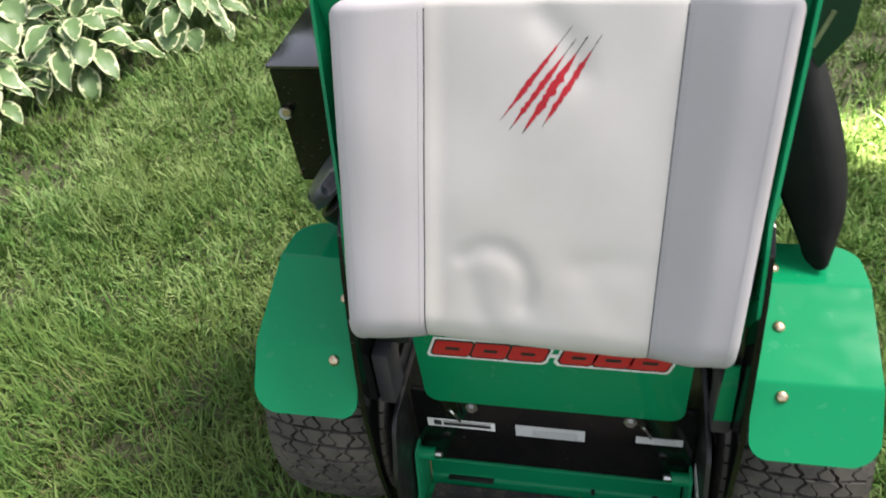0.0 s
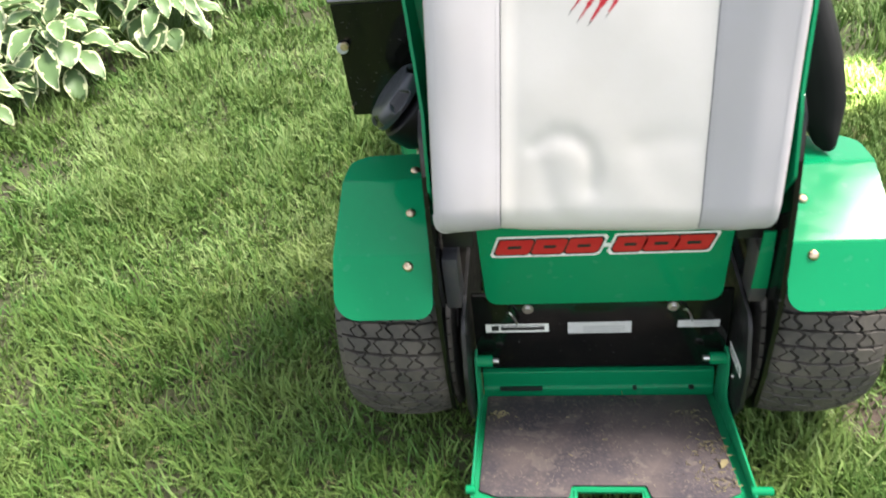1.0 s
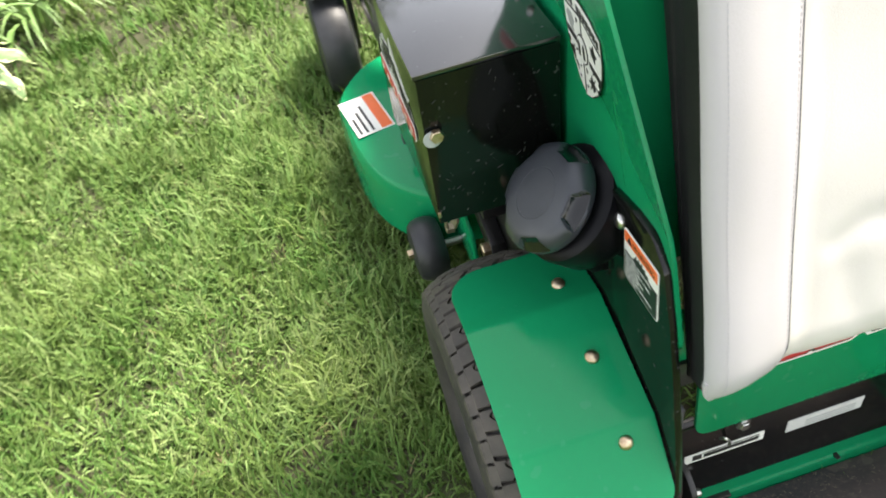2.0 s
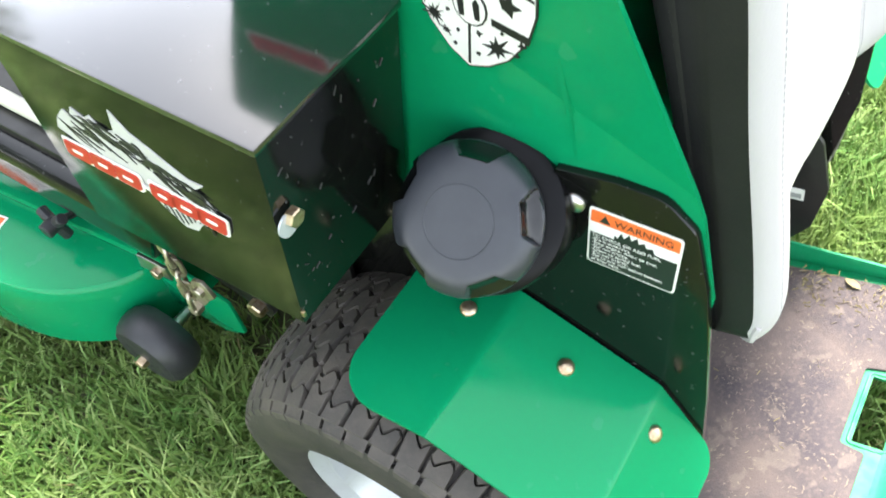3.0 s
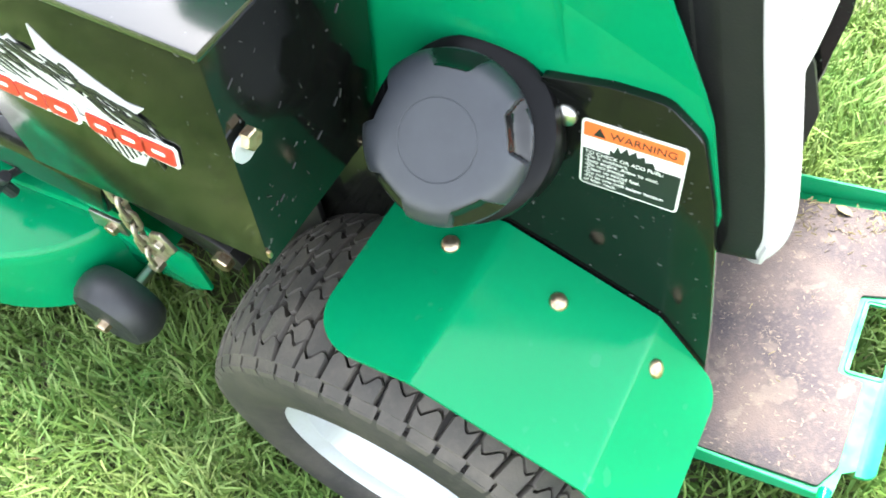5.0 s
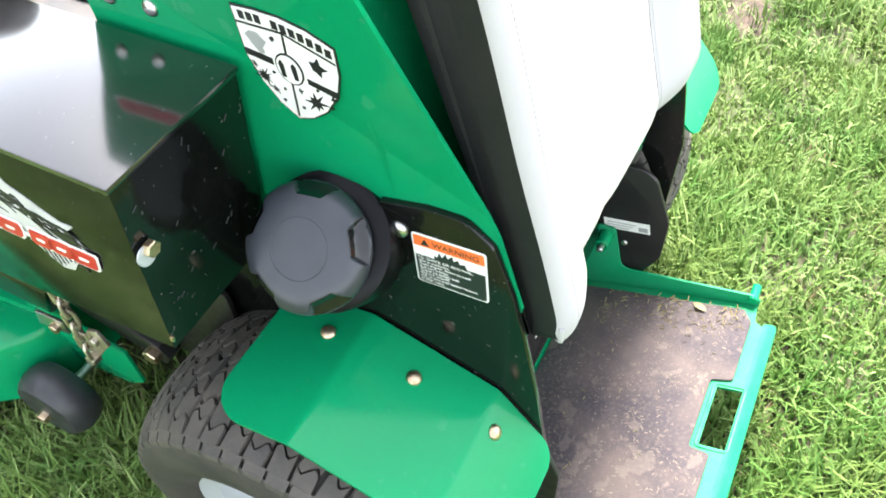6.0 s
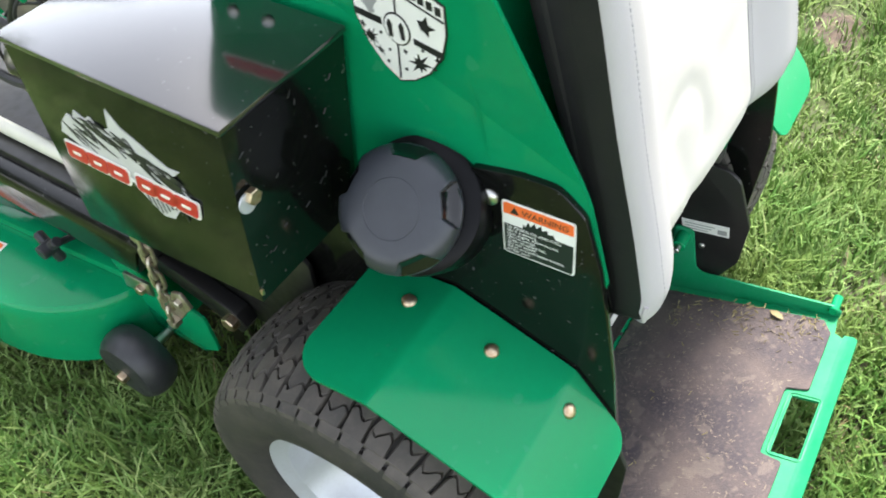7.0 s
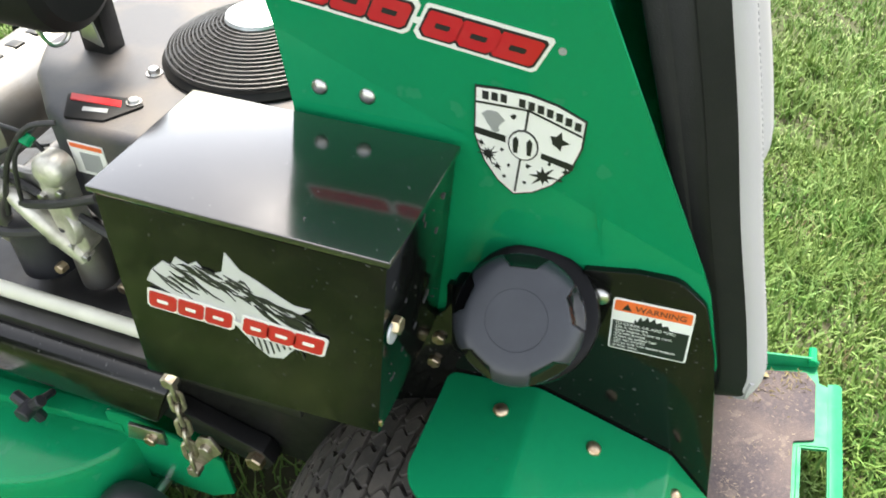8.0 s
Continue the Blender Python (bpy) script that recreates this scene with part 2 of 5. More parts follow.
def lathe(profile, origin, axis, seg=32, bm=None, start=0.0):
    """Turns (radius, height) pairs round an axis through origin; ends on the axis are closed."""
    bm = bm or bmesh.new()
    q = Vector((0, 0, 1)).rotation_difference(Vector(axis).normalized()).to_matrix()
    o = Vector(origin)
    rings = []
    for r, h in profile:
        if r < 1e-6:
            rings.append([bm.verts.new(o + q @ Vector((0, 0, h)))])
        else:
            rings.append([bm.verts.new(o + q @ Vector((r * math.cos(start + 2 * math.pi * i / seg), r * math.sin(start + 2 * math.pi * i / seg), h))) for i in range(seg)])
    for a, b in zip(rings, rings[1:]):
        for i in range(seg):
            j = (i + 1) % seg
            if len(a) == 1 and len(b) == 1:
                continue
            if len(a) == 1:
                bm.faces.new((a[0], b[i], b[j]))
            elif len(b) == 1:
                bm.faces.new((a[i], a[j], b[0]))
            else:
                bm.faces.new((a[i], a[j], b[j], b[i]))
    return bm


def rod(p0, p1, r, seg=16, bm=None, bevel=0.0015):
    p0, p1 = Vector(p0), Vector(p1)
    h = (p1 - p0).length
    bv = min(bevel, r * 0.4, h * 0.4)
    return lathe([(0, 0), (r - bv, 0), (r, bv), (r, h - bv), (r - bv, h), (0, h)], p0, p1 - p0, seg, bm)


def tube(points, r, seg=8, bm=None, closed=False):
    """A round bar along a line of points."""
    bm = bm or bmesh.new()
    pts = [Vector(p) for p in points]
    n = len(pts)
    rings = []
    side = None
    for i, p in enumerate(pts):
        a = pts[(i - 1) % n] if (closed or i > 0) else p
        b = pts[(i + 1) % n] if (closed or i < n - 1) else p
        d = (b - a).normalized()
        if side is None:
            side = d.orthogonal().normalized()
        side = (side - d * side.dot(d)).normalized()
        up = d.cross(side)
        rings.append([bm.verts.new(p + r * (math.cos(2 * math.pi * k / seg) * side + math.sin(2 * math.pi * k / seg) * up)) for k in range(seg)])
    pairs = list(zip(rings, rings[1:])) + ([(rings[-1], rings[0])] if closed else [])
    for a, b in pairs:
        for k in range(seg):
            bm.faces.new((a[k], a[(k + 1) % seg], b[(k + 1) % seg], b[k]))
    if not closed:
        bm.faces.new(rings[0][::-1])
        bm.faces.new(rings[-1])
    return bm


def smooth_line(points, n=6):
    """A Catmull-Rom line through points."""
    p = [Vector(q) for q in points]
    p = [2 * p[0] - p[1]] + p + [2 * p[-1] - p[-2]]
    out = []
    for i in range(1, len(p) - 2):
        for k in range(n):
            t = k / n
            out.append(0.5 * (2 * p[i] + (p[i + 1] - p[i - 1]) * t + (2 * p[i - 1] - 5 * p[i] + 4 * p[i + 1] - p[i + 2]) * t * t + (3 * p[i] - p[i - 1] - 3 * p[i + 1] + p[i + 2]) * t ** 3))
    out.append(p[-2])
    return out


def dome(at, axis, r, h, parent, name="bolt", material=None, washer=0.0):
    """A round bolt head on a face."""
    prof = [(0, -0.001), (r, -0.001), (r, h * 0.15)] + [(r * math.cos(a), h * (0.15 + 0.85 * math.sin(a))) for a in (0.4, 0.8, 1.2)] + [(0, h)]
    bm = lathe(prof, at, axis, 18)
    if washer > 0:
        lathe([(0, -0.001), (washer, -0.001), (washer, 0.0018), (0, 0.0018)], at, axis, 18, bm)
    return part(name, bm, material or ZINC, parent)


def hexhead(at, axis, r, h, parent, name="bolt", material=None, washer=0.0):
    bm = lathe([(0, -0.001), (r, -0.001), (r, h * 0.85), (r * 0.86, h), (r * 0.6, h), (0, h * 0.94)], at, axis, 6)
    if washer > 0:
        lathe([(0, -0.001), (washer, -0.001), (washer, 0.002), (0, 0.002)], at, axis, 20, bm)
    return part(name, bm, material or ZINC, parent, smooth=20)


class Face:
    """A flat place for decals: origin, right, up and out."""

    def __init__(self, o, right, up):
        self.o, self.r = Vector(o), Vector(right).normalized()
        up = Vector(up)
        self.u = (up - self.r * up.dot(self.r)).normalized()
        self.n = self.r.cross(self.u)

    def at(self, a, b, h=0.0):
        return self.o + self.r * a + self.u * b + self.n * h

    def sheet(self, pts, h=0.0, t=0.0006, bm=None):
        """A thin decal with the outline pts, its top t above h."""
        bm = bm or bmesh.new()
        lo = [bm.verts.new(self.at(a, b, h - 0.0004)) for a, b in pts]
        hi = [bm.verts.new(self.at(a, b, h + t)) for a, b in pts]
        bm.faces.new(hi)
        n = len(pts)
        for i in range(n):
            bm.faces.new((lo[i], lo[(i + 1) % n], hi[(i + 1) % n], hi[i]))
        return bm

    def bar(self, a0, a1, b0, b1, h=0.0, slant=0.0, bm=None):
        return self.sheet([(a0, b0), (a1, b0), (a1 + slant, b1), (a0 + slant, b1)], h, bm=bm)

    def text(self, name, body, a, b, size, h, material, parent, spread=1.0):
        cu = bpy.data.curves.new("lettering", 'FONT')
        cu.body, cu.size, cu.extrude = body, size, 0.00015
        cu.space_character = spread
        cu.align_x, cu.align_y = 'LEFT', 'BOTTOM_BASELINE'
        tmp = bpy.data.objects.new("lettering", cu)
        me = bpy.data.meshes.new_from_object(tmp)
        bpy.data.objects.remove(tmp)
        bpy.data.curves.remove(cu)
        m = Matrix((self.r, self.u, self.n)).transposed().to_4x4()
        me.transform(Matrix.Translation(self.at(a, b, h)) @ m)
        me.materials.clear()
        me.materials.append(material)
        ob = new(name, me)
        ob.parent = parent
        return ob


# ---- ground ----
def ground_z(x, y):
    near = -0.055 - 0.045 * max(-2.0, min(1.5, x))
    return near + 0.012 * math.sin(x * 2.1 + 0.7) * math.cos(y * 1.7)


def build_ground():
    xs = [-400, -120, -40, -15, -6] + [-3 + 0.15 * i for i in range(41)] + [6, 15, 40, 120, 400]
    ys = [-400, -120, -40, -15, -6] + [-3 + 0.15 * i for i in range(55)] + [10, 20, 50, 120, 400]
    bm = bmesh.new()
    grid = [[bm.verts.new((x, y, ground_z(x, y))) for y in ys] for x in xs]
    for i in range(len(xs) - 1):
        for j in range(len(ys) - 1):
            f = bm.faces.new((grid[i][j], grid[i + 1][j], grid[i + 1][j + 1], grid[i][j + 1]))
            mx, my = (xs[i] + xs[i + 1]) / 2, (ys[j] + ys[j + 1]) / 2
            f.material_index = 0 if abs(mx) < 3.0 and -1.5 < my < 4.5 else 1
    g = link("ground", bm, [SOIL, TURF], smooth=80)
    return tagged(g, label="soil and thatch under the mown lawn, turf farther off", category="ground", kind="structure")


def blades(name, count, box, length, width, material, seed, keep=None, lean=0.55, label="", lift=0.0):
    """Many tapered, bent grass blades in one mesh."""
    rng = np.random.default_rng(seed)
    x0, x1, y0, y1 = box
    tufts = max(1, count // 42)
    tx, ty = rng.uniform(x0, x1, tufts), rng.uniform(y0, y1, tufts)
    ta, ts = rng.uniform(0, 2 * np.pi, tufts), rng.uniform(0.5, 1.45, tufts)
    pick = rng.integers(0, tufts, count)
    loose = rng.random(count) < 0.28
    spread = 0.021 * (length / 0.06)
    x = np.where(loose, rng.uniform(x0, x1, count), tx[pick] + rng.normal(0, spread, count))
    y = np.where(loose, rng.uniform(y0, y1, count), ty[pick] + rng.normal(0, spread, count))
    lead, tall = ta[pick] + rng.normal(0, 0.9, count), ts[pick]
    if keep is not None:
        k = keep(x, y, rng)
        x, y, lead, tall = x[k], y[k], lead[k], tall[k]
    n = len(x)
    z = -0.055 - 0.045 * np.clip(x, -2.0, 1.5) + 0.012 * np.sin(x * 2.1 + 0.7) * np.cos(y * 1.7) - 0.004 + lift
    patch = 0.75 + 0.35 * np.sin(x * 5.3 + 1.3 * np.sin(y * 4.1)) * np.cos(y * 6.1 + x)
    ln = length * rng.uniform(0.5, 1.35, n) * patch * tall
    wd = width * rng.uniform(0.6, 1.3, n)
    az = lead
    tilt = np.abs(rng.normal(0, lean, n)).clip(0, 1.4)
    curl = rng.uniform(0.1, 0.9, n)
    dx, dy = np.cos(az), np.sin(az)
    tw = az + rng.uniform(-0.7, 0.7, n) + np.pi / 2
    wx, wy = np.cos(tw) * wd / 2, np.sin(tw) * wd / 2
    a1 = tilt
    a2 = tilt + curl
    m = np.stack([x + dx * np.sin(a1) * ln * 0.5, y + dy * np.sin(a1) * ln * 0.5, z + np.cos(a1) * ln * 0.5], 1)
    e = np.stack([m[:, 0] + dx * np.sin(a2) * ln * 0.5, m[:, 1] + dy * np.sin(a2) * ln * 0.5, m[:, 2] + np.cos(a2) * ln * 0.5], 1)
    w = np.stack([wx, wy, np.zeros(n)], 1)
    b = np.stack([x, y, z], 1)
    verts = np.stack([b - w, b + w, m + w * 0.85, m - w * 0.85, e], 1).reshape(-1, 3)
    base = np.arange(n) * 5
    quads = np.stack([base, base + 1, base + 2, base + 3], 1)
    tris = np.stack([base + 3, base + 2, base + 4], 1)
    me = bpy.data.meshes.new(name)
    me.vertices.add(n * 5)
    me.vertices.foreach_set("co", verts.ravel())
    loops = np.concatenate([quads, tris], 1).ravel()
    me.loops.add(len(loops))
    me.loops.foreach_set("vertex_index", loops.astype(np.int32))
    me.polygons.add(n * 2)
    starts = np.stack([np.arange(n) * 7, np.arange(n) * 7 + 4], 1).ravel()
    me.polygons.foreach_set("loop_start", starts.astype(np.int32))
    me.update(calc_edges=True)
    me.validate()
    me.materials.append(material)
    ob = new(name, me)
    return tagged(ob, label=label, category="grass", kind="stuff")


BARE = [(0.64, 0.005, 0.16, 0.085), (1.49, -0.05, 0.15, 0.08), (1.05, -0.10, 0.08, 0.05), (-0.20, 0.80, 0.15, 0.4), (-0.95, 0.05, 0.06, 0.05), (-0.75, 0.95, 0.07, 0.05), (0.92, 1.9, 0.3, 0.1), (-0.6, 1.45, 0.1, 0.16), (-0.8, 0.62, 0.06, 0.04)]


def lawn_keep(x, y, rng):
    k = np.ones(len(x), bool)
    p = np.ones(len(x))
    for cx, cy, rx, ry in BARE:
        d = ((x - cx) / rx) ** 2 + ((y - cy) / ry) ** 2
        p = np.where(d < 1, 0.34, p)
    p = p * np.where((np.abs(x) < 0.28) & (y > 0.0) & (y < 1.3), 0.45, 1.0)
    noise_like = 0.5 + 0.5 * np.sin(x * 9.1 + 2.0 * np.sin(y * 7.3)) * np.sin(y * 8.7 + 2.0 * np.cos(x * 6.1))
    thin = np.clip((-0.55 - x) / 0.3, 0, 1) * np.clip((0.9 - y) / 0.4, 0, 1)
    p = p * (0.6 + 0.4 * noise_like) * (1 - thin * (0.1 + 0.3 * (1 - noise_like)))
    return k & (rng.random(len(x)) < p)


def rim_keep(x, y, rng):
    """The outer lawn thins out with distance and leaves the middle free."""
    d = np.maximum(np.abs(x) - 3.1, np.maximum(-1.5 - y, y - 4.5))
    return (d > 0) & (rng.random(len(x)) < np.exp(-np.maximum(d, 0) / 0.9))


def dry_keep(x, y, rng):
    """Dead blades lie in loose patches."""
    q = np.sin(x * 7.3 + 1.7 * np.sin(y * 5.9)) * np.sin(y * 6.7 + 1.9 * np.cos(x * 8.3))
    return rng.random(len(x)) < np.clip(0.2 + 0.75 * (q - 0.15), 0.12, 0.8)


def bare_soil(cx, cy, rx, ry, seed):
    """A thin crust of trodden earth with a ragged outline."""
    rng = random.Random(seed)
    bm = bmesh.new()
    rings, n = 7, 40
    rag = [rng.uniform(0.7, 1.1) for _ in range(n)]
    rows = []
    for i in range(1, rings + 1):
        t = i / rings
        row = []
        for k in range(n):
            a = 2 * math.pi * k / n
            x, y = cx + rx * t * rag[k] * math.cos(a), cy + ry * t * rag[k] * math.sin(a)
            row.append(bm.verts.new((x, y, ground_z(x, y) + (0.007 * (1 - t ** 3) + rng.uniform(0.0, 0.006) if i < rings else -0.004))))
        rows.append(row)
    bm.faces.new(rows[0])
    for p, q in zip(rows, rows[1:]):
        for k in range(n):
            bm.faces.new((p[k], q[k], q[(k + 1) % n], p[(k + 1) % n]))
    tagged(link("bare_soil", bm, EARTH, smooth=80), label="dry brown bare soil showing through the lawn", category="soil", kind="stuff")


build_ground()
for k, spot in enumerate(BARE[:2]):
    bare_soil(spot[0], spot[1], spot[2] * 0.95, spot[3] * 0.95, 50 + k)
LAWN = "short green lawn grass with thin and dry patches"
blades("lawn", 215000, (-1.5, 1.35, -0.75, 1.5), 0.068, 0.0048, GRASS, 11, lawn_keep, label=LAWN)
blades("lawn_beyond", 110000, (-3.2, 3.2, 1.5, 4.6), 0.085, 0.0068, GRASS, 12, label=LAWN)
blades("lawn_side", 56000, (1.35, 3.2, -1.6, 1.5), 0.07, 0.006, GRASS, 13, lawn_keep, label=LAWN)
blades("lawn_edge", 45000, (-3.2, -1.5, -1.6, 1.5), 0.07, 0.006, GRASS, 14, label=LAWN)
blades("lawn_rim", 190000, (-6.2, 6.2, -4.6, 7.6), 0.085, 0.009, GRASS, 19, rim_keep, label=LAWN)
blades("lawn_behind", 25000, (-1.5, 1.35, -1.6, -0.75), 0.075, 0.005, GRASS, 15, label=LAWN)
# yellower, paler blades; massed on two sides, they also paint in the brighter light
blades("pale_grass", 40000, (0.25, 2.9, -1.4, 2.6), 0.07, 0.0046, PALE, 17, lawn_keep, lean=0.7, label="paler lawn blades, massed where the lawn lies in brighter light", lift=0.006)
blades("pale_grass", 26000, (-1.7, -0.42, 0.38, 2.0), 0.07, 0.0048, PALE, 18, lawn_keep, lean=0.7, label="paler lawn blades, massed where the lawn lies in brighter light", lift=0.006)
blades("dry_grass", 26000, (-1.5, 1.5, -0.75, 1.8), 0.055, 0.003, DRY, 16, dry_keep, lean=1.0, label="straw-coloured dead grass lying in the lawn")


# ---- hosta bed ----
def hosta_leaf(seed, length, width):
    """A pointed, ribbed leaf with a pale edge; it arches along +x."""
    bm = bmesh.new()
    nu, nv = 14, 10
    rows = []
    for i in range(nu + 1):
        t = i / nu
        half = width * 0.5 * (math.sin(math.pi * min(1, t ** 0.72)) ** 0.85) if 0 < t < 1 else 0.0008
        bend = 0.9 * t * t
        cx, cz = length * (t - 0.12 * t ** 3), length * (0.32 * t - bend * 0.42)
        row = []
        for j in range(nv + 1):
            v = -1 + 2 * j / nv
            wav = 0.006 * math.sin(t * 11 + seed) * abs(v) ** 2
            row.append(bm.verts.new((cx, v * half, cz + 0.22 * half * abs(v) ** 1.3 + wav - 0.0015 * math.cos(v * 9 * math.pi / 2))))
        rows.append(row)
    for i in range(nu):
        for j in range(nv):
            f = bm.faces.new((rows[i][j], rows[i + 1][j], rows[i + 1][j + 1], rows[i][j + 1]))
            outer = j in (0, nv - 1) or (j in (1, nv - 2) and math.sin(i * 1.3 + seed * 2 + j) > 0.75) or i >= nu - 1
            f.material_index = 1 if outer else 0
    bmesh.ops.remove_doubles(bm, verts=bm.verts, dist=0.0002)
    me = bpy.data.meshes.new("leaf")
    bm.to_mesh(me)
    bm.free()
    me.materials.append(HOSTA_GREEN)
    me.materials.append(HOSTA_CREAM)
    me.shade_smooth()
    return me


HOSTA_LEAVES = [hosta_leaf(s, 0.13 + 0.025 * (s % 3), 0.062 + 0.012 * (s % 4)) for s in range(6)]


def hosta(x, y, size, seed, leaves=34):
    rng = random.Random(seed)
    base = ground_z(x, y)
    h = thing("hosta_plant", "variegated hosta with green leaves edged in cream", "plant", (x, y, base), "hostas in the bed")
    for k in range(leaves):
        ring = (k / leaves) ** 0.7
        az = k * 2.4 + rng.uniform(-0.3, 0.3)
        r = size * (0.03 + 0.13 * ring) * rng.uniform(0.85, 1.15)
        z = size * (0.26 - 0.17 * ring ** 1.4) * rng.uniform(0.85, 1.15)
        p = Vector((r * math.cos(az), r * math.sin(az), z))
        leaf = new("leaf", HOSTA_LEAVES[rng.randrange(6)])
        leaf.parent = h
        leaf.matrix_basis = Matrix.Translation(p) @ pose(0, 0, 0, rng.uniform(-18, 18), 14 + 26 * ring + rng.uniform(-12, 12), math.degrees(az) + rng.uniform(-20, 20)) @ Matrix.Scale(size * rng.uniform(0.8, 1.2), 4)
        part("stem", tube([(0, 0, -0.01), p * 0.55 + Vector((0, 0, z * 0.2)), p], 0.0035 * size, 5), HOSTA_GREEN, h)


for k, (hx, hy, hs) in enumerate([(-2.12, 1.30, 0.95), (-1.92, 1.62, 1.05), (-1.62, 1.98, 1.0), (-2.28, 1.72, 1.15), (-2.04, 2.10, 1.15), (-2.5, 2.2, 1.2), (-2.46, 1.32, 1.05), (-2.04, 2.6, 1.15)]):
    hosta(hx, hy, hs, 40 + k)


def strap_leaf(seed):
    """A long arching blade with a folded middle; it leans along +x."""
    rng = random.Random(seed)
    length, rise, width = rng.uniform(0.34, 0.46), rng.uniform(0.20, 0.30), rng.uniform(0.016, 0.022)
    bm = bmesh.new()
    rows = []
    for i in range(13):
        t = i / 12
        x, z = length * 0.75 * t ** 1.15, rise * (2.1 * t - 1.75 * t * t)
        h = width * 0.5 * (1 - t ** 3) * (0.6 + 0.4 * min(1, t * 4)) + 0.0004
        rows.append([bm.verts.new((x, q * h, z + abs(q) * h * 0.5)) for q in (-1, 0, 1)])
    for a, b in zip(rows, rows[1:]):
        for j in range(2):
            bm.faces.new((a[j], b[j], b[j + 1], a[j + 1]))
    me = bpy.data.meshes.new("strap_leaf")
    bm.to_mesh(me)
    bm.free()
    me.materials.append(STRAP)
    me.shade_smooth()
    return me


STRAPS = [strap_leaf(60 + k) for k in range(5)]


def daylily(x, y, leaves, seed):
    rng = random.Random(seed)
    d = thing("daylily_plant", "clump of long arching light green strap leaves", "plant", (x, y, ground_z(x, y)), "daylilies in the bed")
    for k in range(leaves):
        leaf = new("leaf", STRAPS[rng.randrange(5)])
        leaf.parent = d
        r, a = rng.uniform(0.0, 0.07), rng.uniform(0, 360)
        leaf.matrix_basis = pose(r * math.cos(radians(a)), r * math.sin(radians(a)), -0.01, 0, rng.uniform(-25, 12), a + rng.uniform(-40, 40)) @ Matrix.Scale(rng.uniform(0.8, 1.15), 4)


for k, (lx, ly) in enumerate([(-1.70, 2.32), (-1.45, 2.42), (-1.92, 2.42)]):
    daylily(lx, ly, 34, 500 + k)


# ---- the stand-on mower ----
mower = thing("stand_on_mower", "green and black stand-on lawn mower parked on grass", "lawn mower")
W = 0.289   # outer face of the green side panels


def strip_sheet(profile, u0, u1, radii, thick, nu=8):
    """A bent metal sheet: its side profile in (y, z), its width from u0 to u1 in x, rounded corners (start u0, start u1, end u1, end u0)."""
    pts = [Vector((p[0], 0, p[1])) for p in profile]
    total = sum((b - a).length for a, b in zip(pts, pts[1:]))
    marks = {0.0, total}
    acc = 0.0
    for a, b in zip(pts, pts[1:]):
        acc += (b - a).length
        for d in (-0.0045, -0.003, -0.0015, 0, 0.0015, 0.003, 0.0045):
            if 0 < acc + d < total:
                marks.add(round(acc + d, 5))
    for r in radii:
        for k in range(9):
            c = r * (1 - math.cos(k * math.pi / 16))
            marks.add(round(c, 5))
            marks.add(round(total - c, 5))
    k = 0.0
    while k < total:
        marks.add(round(k, 5))
        k += 0.02
    ss = sorted(m for m in marks if 0 <= m <= total)

    def raw(s):
        s = max(0, min(total, s))
        for a, b in zip(pts, pts[1:]):
            d = (b - a).length
            if s <= d + 1e-9:
                return a + (b - a) * (s / d)
            s -= d
        return pts[-1]

    def soft(s):
        return (raw(s - 0.004) + raw(s - 0.002) + raw(s) + raw(s + 0.002) + raw(s + 0.004)) / 5 if 0.007 < s < total - 0.007 else raw(s)

    bm = bmesh.new()
    top, low = [], []
    for s in ss:
        p = soft(s)
        t = (soft(min(total, s + 0.004)) - soft(max(0, s - 0.004))).normalized()
        nrm = Vector((-t.z, 0, t.x))
        if nrm.z < 0:
            nrm = -nrm

        def inset(r, d):
            return 0.0 if d >= r or r <= 0 else r - math.sqrt(max(0, r * r - (r - d) ** 2))
        a = u0 + math.copysign(max(inset(radii[0], s), inset(radii[3], total - s)), u1 - u0)
        b = u1 - math.copysign(max(inset(radii[1], s), inset(radii[2], total - s)), u1 - u0)
        rt, rl = [], []
        for i in range(nu + 1):
            x = a + (b - a) * i / nu
            rt.append(bm.verts.new((x, p.x, p.z)))
            q = p - nrm * thick
            rl.append(bm.verts.new((x, q.x, q.z)))
        top.append(rt)
        low.append(rl)
    n = len(ss)
    for i in range(n - 1):
        for j in range(nu):
            bm.faces.new((top[i][j], top[i + 1][j], top[i + 1][j + 1], top[i][j + 1]))
            bm.faces.new((low[i][j], low[i][j + 1], low[i + 1][j + 1], low[i + 1][j]))
        bm.faces.new((top[i][0], low[i][0], low[i + 1][0], top[i + 1][0]))
        bm.faces.new((top[i][nu], top[i + 1][nu], low[i + 1][nu], low[i][nu]))
    for j in range(nu):
        bm.faces.new((top[0][j], top[0][j + 1], low[0][j + 1], low[0][j]))
        bm.faces.new((top[-1][j], low[-1][j], low[-1][j + 1], top[-1][j + 1]))
    return bm


# side panels with sloping rear edges
SIDE = [(0.228, 1.275), (-0.031, 0.720), (-0.06, 0.62), (-0.02, 0.56), (0.40, 0.56), (0.401, 0.84), (0.45, 1.275)]
CREASE_Z, CREASE_SLOPE, FLARE = 0.752, 0.42, 0.138


def flare(y, z):
    """How far the side panels lean outwards above their slanting crease."""
    return FLARE * max(0.0, z - CREASE_Z - CREASE_SLOPE * y)


